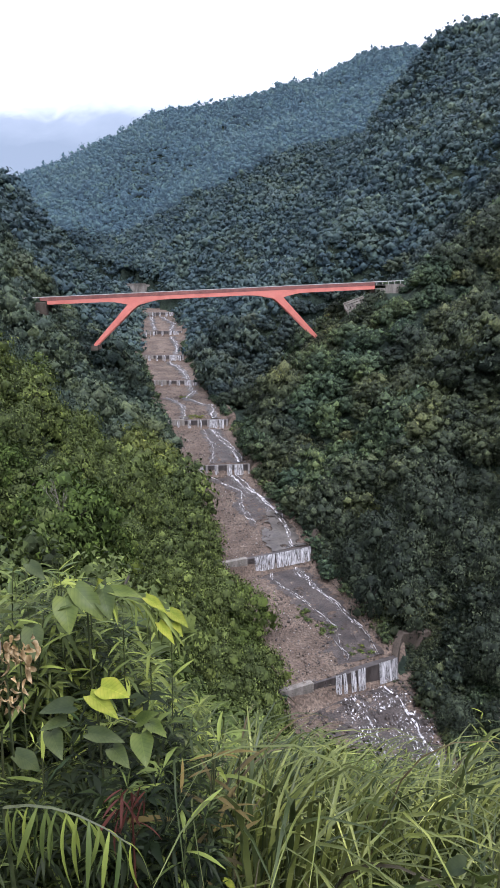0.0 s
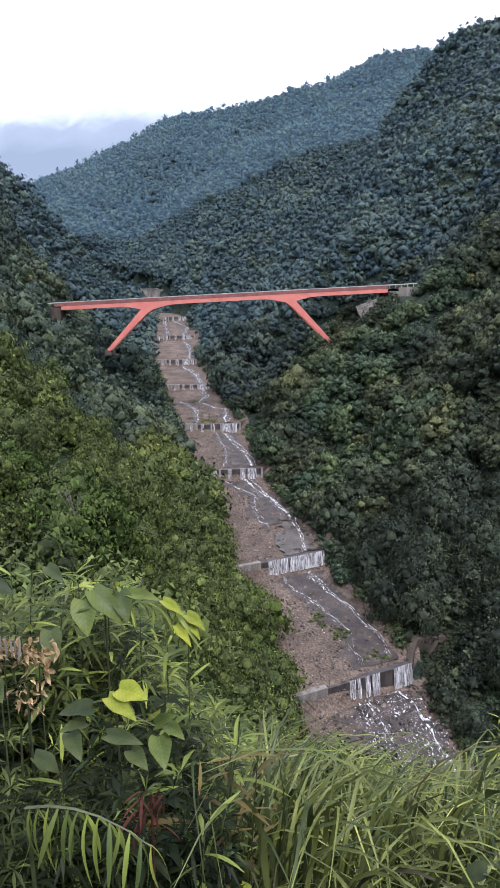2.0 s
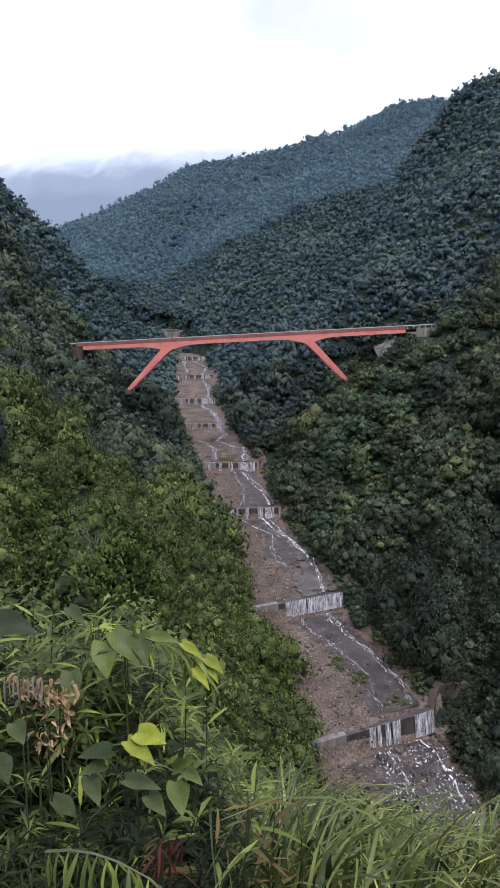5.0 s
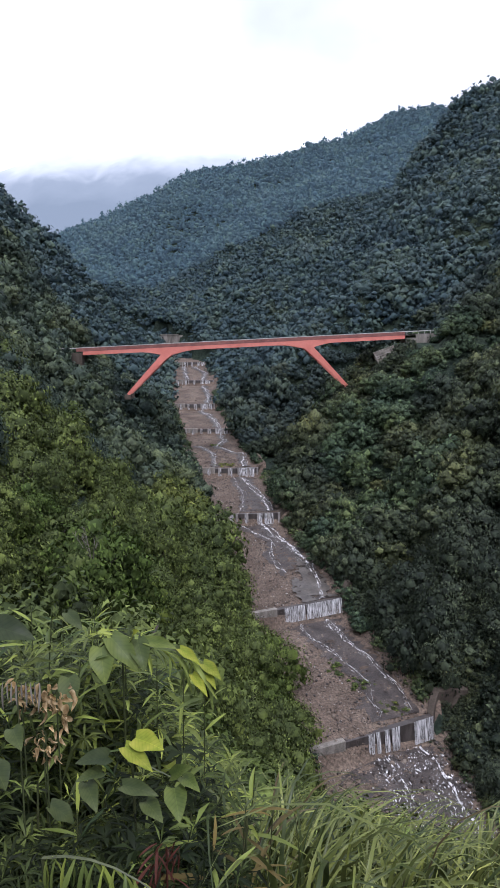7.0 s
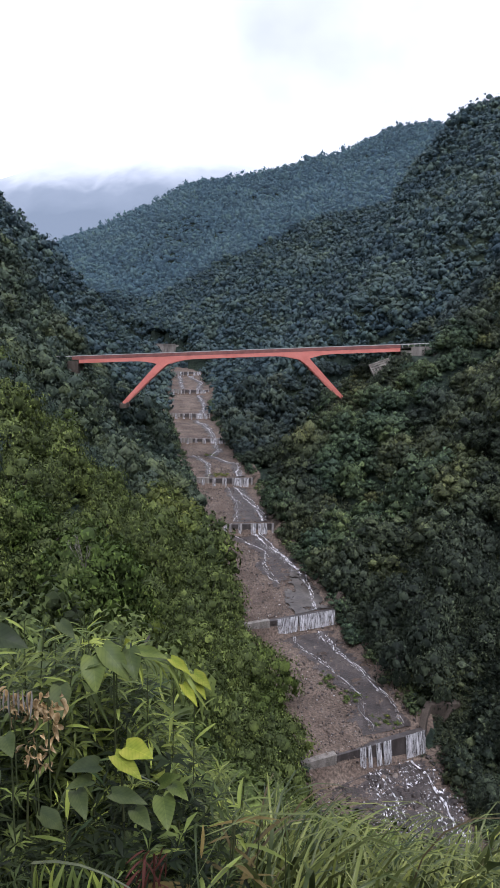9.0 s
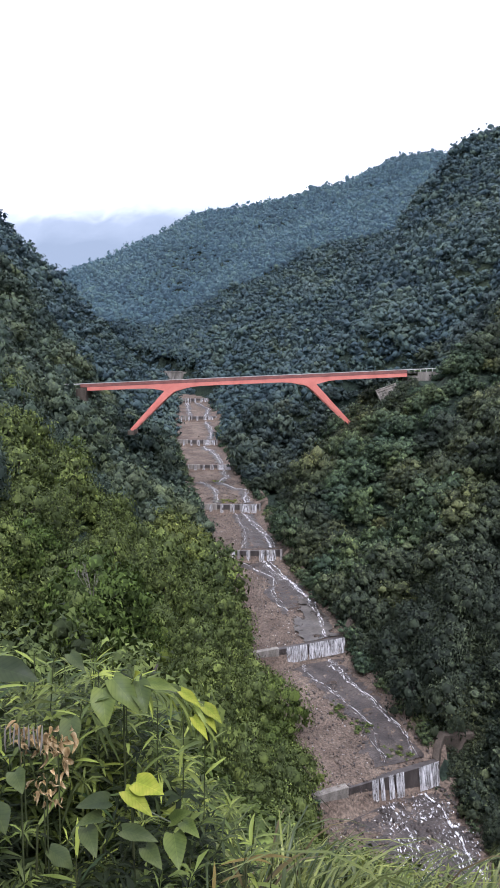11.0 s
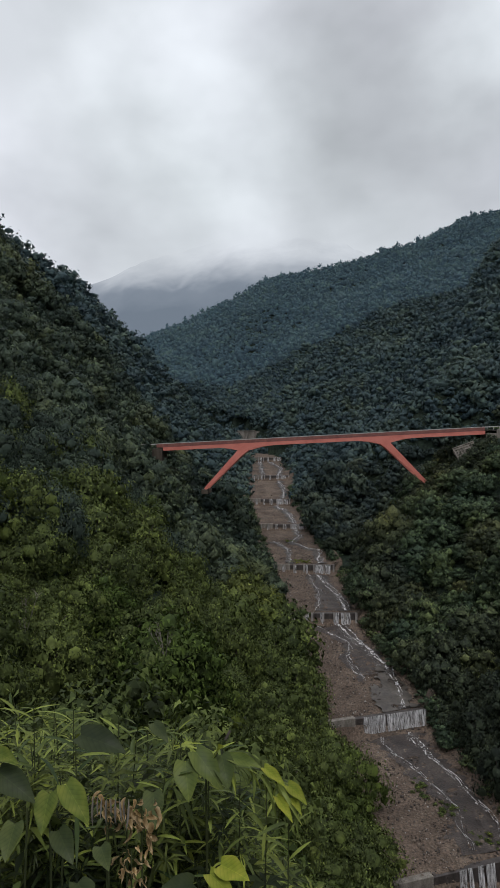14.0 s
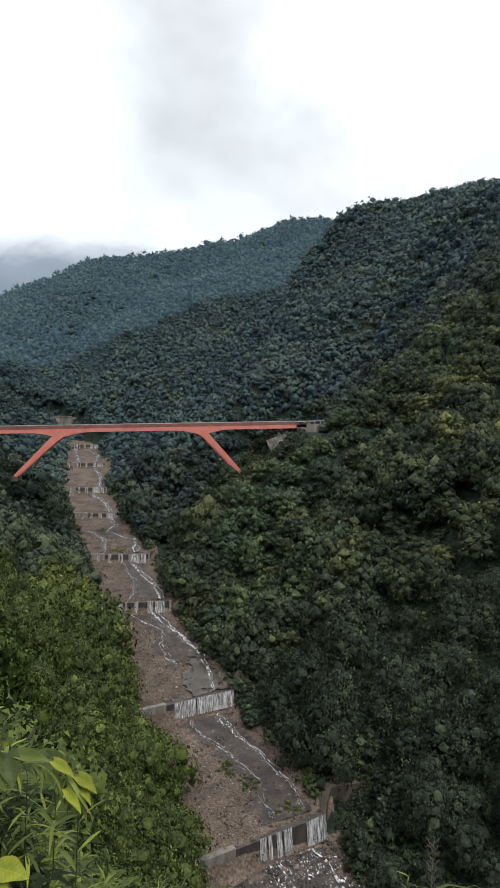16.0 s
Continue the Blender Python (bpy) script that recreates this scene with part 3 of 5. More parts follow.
for side in (-0.42, 6.42):
    bm = bmesh.new()
    beam(bm, deck_at(-0.02, side, 0.32), deck_at(1.0, side, 0.32), 0.16, 1.1)
    part("parapet", bm, M_PARAPET, bridge, "brownish red parapet panel")
    bm = bmesh.new()
    beam(bm, deck_at(-0.07, side, 0.98), deck_at(1.09, side, 0.98), 0.22, 0.2)
    part("handrail", bm, M_RAIL, bridge, "pale grey handrail")
    for i in range(60):
        bm = bmesh.new()
        s_ = -0.02 + 1.1 * i / 59
        beam(bm, deck_at(s_, side - 0.1 if side < 0 else side + 0.1, -0.2), deck_at(s_, side - 0.1 if side < 0 else side + 0.1, 0.9), 0.1, 0.1, (1, 0, 0))
        part("rail_post", bm, M_PARAPET if s_ < 1 else M_RAIL, bridge)
for cs, fs, foot in ((LEG_S[0], FOOT_S[0], -15.3), (LEG_S[1], FOOT_S[1], -16.6)):
    for side in (-0.1, 6.1):
        a, b_ = deck_at(cs, side, -1.9), deck_at(fs, side, foot)
        bm = bmesh.new()
        prev = None
        d = (b_ - a).normalized()
        w = Vector((d.z, 0, -d.x)).normalized()
        for k in range(9):
            t_ = k / 8
            half = 1.25 - 0.75 * t_ if k else 1.5
            p = a + (b_ - a) * t_
            ring = [bm.verts.new(p + w * half * i + Vector((0, 0.4 * j, 0))) for i, j in ((-1, -1), (1, -1), (1, 1), (-1, 1))]
            if prev:
                for q in range(4):
                    bm.faces.new((prev[q], prev[(q + 1) % 4], ring[(q + 1) % 4], ring[q]))
            else:
                bm.faces.new(ring)
            prev = ring
        bm.faces.new(prev)
        leg = part("strut", bm, M_RED, bridge)
        part("footing", box(bmesh.new(), Matrix.Translation(b_) @ pose(0, 0, -0.8), 2.2, 2.0, 1.5, 0.08), M_WING, leg, "concrete footing")


# ---- concrete works by the bridge ----
abut = thing("bridge_abutment", "pale concrete bridge abutment in the hillside", "abutment", at=(43.2, 222.2, 0))
part("block", box(bmesh.new(), pose(0, 3.2, 0.9, 0, 0, 4), 3.4, 8.5, 6.0, 0.1), M_CONC, abut)
part("bearing_shelf", box(bmesh.new(), pose(-2.0, 3.2, -0.6, 0, 0, 4), 1.4, 7.6, 4.4, 0.1), M_CONC, abut)
wall_r = thing("retaining_wall", "grey concrete retaining wall beside the road", "wall", at=(45, 221.4, 3.4))
for k in range(5):
    part("panel", box(bmesh.new(), pose(1.2 + 2.35 * k, 0.16 * k, 0.1 * k), 2.3, 0.7, 3.4, 0.05), M_CONC, wall_r)
abut_l = thing("bridge_abutment", "concrete bridge abutment half hidden by trees", "abutment", at=(-67.5, 216.5, -2.5))
part("block", box(bmesh.new(), pose(0, 0, -0.6, 0, 0, 4), 3.4, 8.5, 4.8, 0.1), M_WING, abut_l)


def slope_frame(at, cols, rows, step, tilt, turn):
    """A grid of concrete beams that holds a slope."""
    fr = thing("slope_frame", "pale concrete grid of beams holding the slope", "retaining frame", at=at)
    fr.rotation_euler = (radians(tilt), radians(-20), radians(turn))
    for k in range(cols + 1):
        part("beam", box(bmesh.new(), pose(k * step, rows * step / 2, 0), 0.26, rows * step + 0.3, 0.4, 0.03), M_CONC, fr)
    for k in range(rows + 1):
        part("beam", box(bmesh.new(), pose(cols * step / 2, k * step, 0.02), cols * step, 0.26, 0.38, 0.03), M_CONC, fr)
    part("backing", box(bmesh.new(), pose(cols * step / 2, rows * step / 2, -1.3), cols * step, rows * step, 2.2), M_CONC, fr)


slope_frame((31.8, 212.6, -4.6), 7, 5, 0.95, 52, 2)
up_dam = thing("upstream_dam", "tall grey concrete dam far up the valley", "dam", at=(-87, 461, 6))
part("wall", box(bmesh.new(), pose(4, 0, 0.5), 30, 2.5, 8.0, 0.1), M_CONC, up_dam)
part("crest", box(bmesh.new(), pose(4, -0.1, 4.8), 22, 3.0, 0.7, 0.1), M_CONC, up_dam)

# ---- river: water, stones, weeds on the gravel ----
def bed_point(u, y):
    """A point of the torrent bed: metres across it and along it."""
    y2 = y + u * float(lean(y))
    x = float(river_x(y)) + u * 0.98
    return x, y2, float(bed(np.array(x), np.array(y2)))


def stream(course, width, rise, mat, name, label, seed, jag=(0.3, 1.35), wander=1.0):
    """A ribbon of water that follows the bed through (across, along, width factor) turns."""
    rnd = random.Random(seed)
    ys = np.arange(course[0][1], course[-1][1], 0.8)
    us = np.interp(ys, [c[1] for c in course], [c[0] for c in course])
    ws = np.interp(ys, [c[1] for c in course], [c[2] for c in course])
    vs, fs = [], []
    for i, (yy, uu, ww) in enumerate(zip(ys, us, ws)):
        uu += wander * (0.9 * float(grain(yy, seed * 5.0, 5.0, 33)) + 0.4 * float(grain(yy, seed * 3.0, 1.9, 34)))
        w = width * ww * rnd.uniform(*jag)
        for k in (-1, -0.4, 0.4, 1):
            x, y2, z = bed_point(uu + k * w / 2, yy)
            lift = rise + rnd.uniform(-0.05, 0.12) - 0.16 * abs(k)
            vs.append((x, y2, z + lift + 0.22 * float(grain(x, y2, 3.1, 7)) + 0.35 * float(grain(x, y2, 11, 9))))
        if i and (name != "stream" or rnd.random() < 0.95):
            for k in range(3):
                a = 4 * (i - 1) + k
                fs.append((a, a + 1, a + 5, a + 4))
    ob = new(name, mesh_arrays(name, vs, fs, mat, True))
    return tagged(ob, label, "stream", kind="stuff")


REACHES = [
    [(5.5, 36, 2.2), (4.5, 60, 2.0), (6.5, 78, 1.6), (6.8, 91.5, 1.3)],
    [(-1.0, 60, 1.0), (0.5, 78, 0.9), (1.2, 91.5, 0.8)],
    [(7.6, 94.5, 0.35), (8.6, 102, 0.4), (7.4, 110, 0.7), (6.0, 118, 1.1), (4.6, 125.2, 1.5)],
    [(2.0, 94.5, 0.2), (4.2, 104, 0.25), (1.6, 114, 0.3), (-1.0, 125.2, 0.6)],
    [(5.5, 128.5, 1.2), (7.2, 138, 0.9), (7.8, 146, 1.6), (6.8, 156, 1.7), (5.0, 163, 2.0), (4.2, 171, 1.4)],
    [(1.0, 140, 0.4), (0.5, 152, 0.5), (3.4, 160, 0.4), (-3.0, 171, 0.5)],
    [(6.5, 174, 1.3), (6.8, 186, 1.5), (5.0, 196, 1.4), (3.0, 208, 1.2)],
    [(-1.0, 174, 0.4), (2.0, 190, 0.4), (1.0, 208, 0.4)],
    [(5.6, 211, 1.3), (7.6, 226, 0.9), (0.0, 238, 0.7), (4.6, 247, 1.0), (4.2, 256, 1.1)],
    [(-4.6, 211, 0.5), (-2.0, 228, 0.6), (-7.0, 240, 0.5)],
    [(4.4, 259, 1.0), (5.4, 275, 1.1), (2.0, 298, 1.2)],
    [(6.0, 301, 1.0), (7.0, 322, 1.0), (4.5, 353, 1.2)],
    [(4.0, 356, 0.9), (7.0, 380, 1.0), (0.5, 411, 1.2)],
    [(-4.0, 358, 0.8), (-6.0, 411, 1.0)],
]
for i, c in enumerate(REACHES):
    stream([(a, b_, w * 1.6 + 0.9) for a, b_, w in c], 1.5, 0.20, M_WETBED, "wet_gravel", "dark wet gravel beside the running water", i + 3)
    if i < 2:  # broken water over rocks below the lowest dam
        stream([(a, b_, w) for a, b_, w in c], 5.0, 0.42, M_RAPID, "white_water", "broken white water over dark rocks", i * 5 + 3)
        stream([(a + 0.4 * w, b_, w) for a, b_, w in c], 0.22, 0.46, M_STREAM, "stream", "shallow white rushing water over stones", i * 5 + 4)
        continue
    for j, (wd, sh) in enumerate(((0.17, 0.0), (0.10, 0.5)) if i < 4 else ((0.42, 0.0), (0.2, 0.7))):
        stream([(a + sh * w, b_, w) for a, b_, w in c], wd, 0.46, M_STREAM, "stream", "shallow white rushing water over stones", i * 5 + j + 3)
    stream([(a, b_, w) for a, b_, w in c], 1.2, 0.40, M_FROTH, "white_water", "broken white water over stones", i * 5 + 6)

# broad dark wet stretches, and the shallow pool behind the tall dam
for course, seed in (([(4.5, 94.6, 9.0), (5.5, 102, 8.0), (5.0, 110, 7.5), (3.5, 118, 8.0), (2.5, 125.6, 11.0)], 71), ([(3.0, 40, 16.0), (3.5, 70, 15.0), (2.0, 91.4, 15.0)], 72), ([(3.5, 143, 5.0), (4.5, 155, 6.0), (3.0, 171, 9.0)], 73), ([(3.5, 174, 6.0), (4.0, 208, 7.0)], 74)):
    stream(course, 1.0, 0.13, M_WETBED, "wet_gravel", "dark wet gravel spread beside the running water", seed, (0.5, 1.25))
stream([(4.0, 128.4, 10.5), (5.0, 133, 9.0), (6.2, 138, 7.4), (7.4, 144, 4.6), (7.8, 148, 1.5)], 1.0, 0.42, M_POOL, "pool", "shallow grey still pool behind the dam", 75, (0.8, 1.1), 1.6)

rng = np.random.default_rng(11)
ico = bmesh.new()
bmesh.ops.create_icosphere(ico, subdivisions=1, radius=1.0)
ico.verts.ensure_lookup_table()
ICO_V = np.array([v.co[:] for v in ico.verts])
ICO_F = np.array([[v.index for v in f_.verts] for f_ in ico.faces])
ico.free()
OCT_V = np.array([(1, 0, 0), (0, 1, 0), (-1, 0, 0), (0, -1, 0), (0, 0, 1), (0, 0, -1)], float)
OCT_F = np.array([(0, 1, 4), (1, 2, 4), (2, 3, 4), (3, 0, 4), (1, 0, 5), (2, 1, 5), (3, 2, 5), (0, 3, 5)])


def stones(name, label, n, lo, hi, near, far, mat, reach=10.0, bias=0.0, plain=False):
    us, ys = np.clip(rng.normal(bias, reach * 0.55, n), -reach, reach), near + (far - near) * rng.uniform(0, 1, n) ** 1.4
    sz = lo * (hi / lo) ** (rng.uniform(0, 1, n) ** 2.2)
    vs = []
    sv, sf = (OCT_V, OCT_F) if plain else (ICO_V, ICO_F)
    for u_, y_, s in zip(us, ys, sz):
        x, y2, z = bed_point(u_, y_)
        z += 0.22 * float(grain(x, y2, 3.1, 7)) + 0.35 * float(grain(x, y2, 11, 9)) + max(0, (abs(u_) - 9.3) / 3) * 1.6
        v = sv * s * rng.uniform(0.55, 1.2, (1, 3)) * rng.uniform(0.75, 1.2, (len(sv), 1))
        vs.append(v + [x, y2, z + s * 0.2])
    f_ = (sf[None] + len(sv) * np.arange(n)[:, None, None]).reshape(-1, 3)
    ob = new(name, mesh_arrays(name, np.concatenate(vs), f_, mat))
    return tagged(ob, label, "stones", kind="stuff")


stones("river_stones", "scattered grey-brown stones on the gravel bed", 5200, 0.08, 0.32, 60, 230, M_STONE)
stones("dark_stones", "dark wet stones on the gravel bed", 3400, 0.09, 0.34, 60, 240, M_WETBED, 10.0, 2.0)
stones("gravel_pebbles", "grey-brown pebbles strewn over the gravel bed", 16000, 0.07, 0.2, 60, 250, M_STONE, 11.0, -1.0, True)
stones("shadowed_cobbles", "dark brown cobbles strewn over the gravel bed", 9000, 0.07, 0.22, 60, 300, M_WETBED, 11.0, 1.0, True)
stones("rapids_rocks", "dark wet rocks in the rapids below the dam", 700, 0.2, 0.6, 62, 91, M_WETBED, 10.0, 3.0)
stones("river_boulders", "large pale boulders in the torrent", 70, 0.3, 0.65, 60, 420, M_STONE, 10.5, 2.5)
stones("pale_stones", "small sun-bleached stones on the gravel bed", 500, 0.08, 0.22, 80, 200, M_PALE, 10.0, -3.0)


# ---- woods ----
def stalk(bm, a, b_, r0, r1, sag=0.0, n=5):
    """A thin bent stem."""
    a, b_ = Vector(a), Vector(b_)
    prev = None
    for k in range(n + 1):
        t_ = k / n
        p = a.lerp(b_, t_) + Vector((0, 0, sag * 4 * t_ * (1 - t_)))
        r = r0 + (r1 - r0) * t_
        ring = [bm.verts.new(p + Vector((math.cos(q * 1.5708), math.sin(q * 1.5708), 0.3 * math.cos(q * 1.5708))) * r) for q in range(4)]
        if prev:
            for q in range(4):
                bm.faces.new((prev[q], prev[(q + 1) % 4], ring[(q + 1) % 4], ring[q]))
        prev = ring
    return bm




def unit(v):
    return v / np.linalg.norm(v, axis=1, keepdims=True)


def puff_cards(rg, n, centre, radii, size, middle, fine=False):
    """n leaf sprays shingled over the upper part of a rounded clump, and its leafy heart: corners and normals of both."""
    th, cz = rg.uniform(0, 2 * np.pi, n), rg.uniform(-0.4, 1.0, n)
    s = np.sqrt(1 - cz * cz)
    out = np.c_[s * np.cos(th), s * np.sin(th), cz]
    pos = centre + out * radii * rg.uniform(0.7, 1.3, (n, 1))
    nrm = unit(out + rg.normal(0, 0.4, (n, 3)) + [0, 0, 0.25])
    a = rg.normal(0, 0.6, (n, 3)) - [0, 0, 0.5] + out * [0.5, 0.5, 0]
    a = unit(a - nrm * (a * nrm).sum(1, keepdims=True))
    c = np.cross(nrm, a)
    sz = size * rg.uniform(0.55, 1.35, (n, 1))
    skew = rg.uniform(-0.3, 0.3, (n, 1))
    v = np.stack([pos - a * sz * 0.6 + c * sz * (0.62 - skew), pos - a * sz * 0.7 - c * sz * (0.62 + skew), pos + a * sz - nrm * sz * 0.25], 1).reshape(-1, 3)
    own, whole = (0.5, 1.0) if fine else (0.7, 0.75)
    turned = unit(own * unit(out / radii) + whole * unit(pos - middle) + rg.normal(0, 0.4 if fine else 0.32, (n, 3)) + [0, 0, 0.1])
    hv = ICO_V if fine else OCT_V
    heart_v = hv * rg.uniform(0.88, 1.06, (len(hv), 1)) * radii * (0.5 if fine else 0.74) + centre
    heart_n = unit(own * unit(hv / radii) + whole * unit(heart_v - middle))
    return v, heart_v, np.repeat(turned, 3, 0), heart_n


def crown_cards(seed, puffs, cards, size, rad=0.31, cone=0.0, fine=False):
    """A domed crown of unit radius about its foot: rounded leafy clumps of uneven size all over a shaded heart."""
    rg = np.random.default_rng(seed)
    middle = np.array([0, 0, 0.42])
    made = [puff_cards(rg, cards * (5 if fine else 3), middle, np.array([0.76, 0.76, 0.70]), size, middle, fine)]
    lump = rg.uniform(0, 6.28, 3)
    for k in range(puffs):
        th, cz = 2.39996 * k + rg.uniform(-0.35, 0.35), 1.0 - 1.42 * (k + 0.5) / puffs + rg.uniform(-0.08, 0.08)
        cz = min(0.99, cz)
        s = math.sqrt(1 - cz * cz)
        far_out = 0.78 + 0.14 * math.sin(2 * th + lump[0]) * s + 0.10 * math.sin(3 * th + lump[1] + 3 * cz) + rg.uniform(-0.12, 0.10)
        r_ = rad * rg.uniform(0.7, 1.35)
        at = middle + np.array([s * math.cos(th) * (1 - 0.35 * cone * max(0, cz)), s * math.sin(th) * (1 - 0.35 * cone * max(0, cz)), cz * (0.92 + 0.5 * cone)]) * far_out
        made.append(puff_cards(rg, cards, at, np.array([r_ * rg.uniform(0.85, 1.25), r_ * rg.uniform(0.85, 1.25), r_ * 0.78]), size, middle, fine))
    sprays, hearts = np.concatenate([m[0] for m in made]), np.concatenate([m[1] for m in made])
    normals = np.concatenate([m[2] for m in made] + [m[3] for m in made])
    hf, step = (ICO_F, 12) if fine else (OCT_F, 6)
    faces = (hf[None] + step * np.arange(len(made))[:, None, None]).reshape(-1, 3) + len(sprays)
    return np.concatenate([sprays, hearts]), np.concatenate([np.arange(len(sprays)).reshape(-1, 3), faces]), normals


def planted(rg, gap, lo, hi, left, right, shore=12.5, lift=11, near=45):
    """Jittered places on the slopes ahead, between two distances, that nearer ground does not hide."""
    xs, ys = np.meshgrid(np.arange(-hi, hi, gap), np.arange(0, hi, gap))
    x, y = (xs + rg.uniform(-0.42, 0.42, xs.shape) * gap).ravel(), (ys + rg.uniform(-0.42, 0.42, xs.shape) * gap).ravel()
    r, az = np.hypot(x, y), np.degrees(np.arctan2(x, y))
    keep = (r > lo) & (r < hi) & (az > -left) & (az < right) & ((np.abs((x - river_x(y)) * 0.977) > shore) | (y > 435))
    x, y, r, az = x[keep], y[keep], r[keep], np.radians(az[keep])
    z = ground_z(x, y)
    top = np.full(len(x), -9.0)
    for k in range(1, 48):
        rr = r * k / 48
        top = np.maximum(top, np.where(rr > near, ground_z(rr * np.sin(az), rr * np.cos(az)) / rr, -9))
    keep = (z + lift) / r > top - 0.002
    return x[keep], y[keep], z[keep], r[keep]


def clear_of_bridge(x, y):
    """Woods keep off the strip under the bridge and its abutment."""
    return ~((x > -62) & (x < 49) & (np.abs(y - 219.5) < 7.5) | (np.hypot(x - 35, y - 211) < 5) | (x > 22) & (x < 36) & (y > 86) & (y < 105) & (y - 92 > (x - 24) * 0.2 - 6) | (np.hypot(x - 16, y - 129) < 5))


def bridge_room(x, y, z):
    """How tall the trees before the ends of the bridge may grow."""
    head, r = np.degrees(np.arctan2(x, y)), np.hypot(x, y)
    room = np.full(len(x), 99.0)
    for lo, hi, top in ((-19.5, -14.0, -1.5), (7.5, 10.6, -4.4), (10.6, 14.2, 1.2)):
        before = (head > lo) & (head < hi) & (r > 165) & (r < 226)
        room[before] = top * r[before] / 217 - z[before]
    return np.maximum(room, 2.2)


def wing_free(x, y, z, tall):
    """Growth before the tall wing wall of the lowest dam stays below its foot."""
    head, r = np.degrees(np.arctan2(x, y)), np.hypot(x, y)
    return ~((head > 13.6) & (head < 18.9) & (r > 70) & (r < 104.5) & (z + tall > -r * np.where(head < 16.4, 0.606, 0.572)))


def round_tree_free(x, y):
    """A hollow before the broad round tree."""
    head, r = np.degrees(np.arctan2(x, y)), np.hypot(x, y)
    return ~((np.abs(head + 17.4) < 5.5) & (r > 52) & (r < 77))


def woods(name, label, kinds, x, y, z, size, tall, mat, rg):
    """Many trees as one leafy mass, each with a hue of its own."""
    vs, fs, ns, ts, at = [], [], [], [], 0
    for i in range(len(x)):
        k, kf, kn = kinds[rg.integers(len(kinds))]
        fs.append(kf + at)
        at += len(k)
        a = rg.uniform(0, 2 * np.pi)
        ca, sa, s = math.cos(a), math.sin(a), size[i]
        vs.append(np.c_[(k[:, 0] * ca - k[:, 1] * sa) * s + x[i], (k[:, 0] * sa + k[:, 1] * ca) * s + y[i], k[:, 2] * s * tall[i] + z[i]])
        ns.append(np.c_[kn[:, 0] * ca - kn[:, 1] * sa, kn[:, 0] * sa + kn[:, 1] * ca, kn[:, 2] / tall[i]])
        ts.append(np.full(len(k), rg.uniform(0.2, 1.0)))
    ob = new(name, mesh_arrays(name, np.concatenate(vs), np.concatenate(fs), mat, True, unit(np.concatenate(ns)), np.concatenate(ts)))
    return tagged(ob, label, "woods", kind="stuff")


def cards_mesh(name, v, mat):
    return mesh_arrays(name, v[0], v[1], mat, True, v[2])


def trunk_mesh(seed, mat):
    """A tapered leaning trunk with four limbs, one metre high to the first fork times the scale."""
    rd = random.Random(seed)
    bm = bmesh.new()

    def limb(a, b_, r0, r1):
        a, b_ = Vector(a), Vector(b_)
        d = (b_ - a).normalized()
        s = d.orthogonal().normalized()
        t_ = d.cross(s)
        rings = [[bm.verts.new(p + (s * math.cos(k * 1.0472) + t_ * math.sin(k * 1.0472)) * r) for k in range(6)] for p, r in ((a, r0), ((a + b_) / 2 + Vector((rd.uniform(-0.04, 0.04), rd.uniform(-0.04, 0.04), 0)), (r0 + r1) / 2), (b_, r1))]
        for p, q in zip(rings, rings[1:]):
            for k in range(6):
                bm.faces.new((p[k], p[(k + 1) % 6], q[(k + 1) % 6], q[k]))
    fork = (rd.uniform(-0.06, 0.06), rd.uniform(-0.06, 0.06), 0.45)
    limb((0, 0, -0.35), fork, 0.075, 0.05)
    for k in range(4):
        a = k * 1.57 + rd.uniform(-0.4, 0.4)
        limb(fork, (0.5 * math.cos(a), 0.5 * math.sin(a), rd.uniform(0.75, 1.05)), 0.045, 0.012)
    return bm_mesh("trunk", bm, mat)


rng = np.random.default_rng(5)
x, y, z, r = planted(rng, 5.1, 30, 300, 35, 31, near=34)
ok = clear_of_bridge(x, y)
x, y, z, r = x[ok], y[ok], z[ok], r[ok]
order = np.argsort(r)
x, y, z, r = x[order], y[order], z[order], r[order]
# the nearest trees stand as single things
TRUNKS = [trunk_mesh(s, M_BARK) for s in range(4)]
NEAR_CROWNS = {}
for nm, mat in (("left", M_SCRUB), ("right", M_FOREST), ("lime", M_LIME), ("high", M_UPPER)):
    NEAR_CROWNS[nm] = [cards_mesh("crown", crown_cards(s + 60, 34, 66, 0.05, 0.28, fine=True), mat) for s in range(5)]
FINE_CROWNS = {}
for nm, mat in (("left", M_SCRUB), ("right", M_FOREST), ("lime", M_LIME), ("high", M_UPPER)):
    FINE_CROWNS[nm] = [cards_mesh("crown", crown_cards(s + 160, 44, 96, 0.038, 0.26, fine=True), mat) for s in range(4)]
SINGLE = 260
open_view = round_tree_free(x, y) & wing_free(x, y, z, 6.0)
x, y, z, r = x[open_view], y[open_view], z[open_view], r[open_view]
roomy = (r > 62) | (np.degrees(np.arctan2(x, y)) < -7)
x, y, z, r = x[roomy], y[roomy], z[roomy], r[roomy]
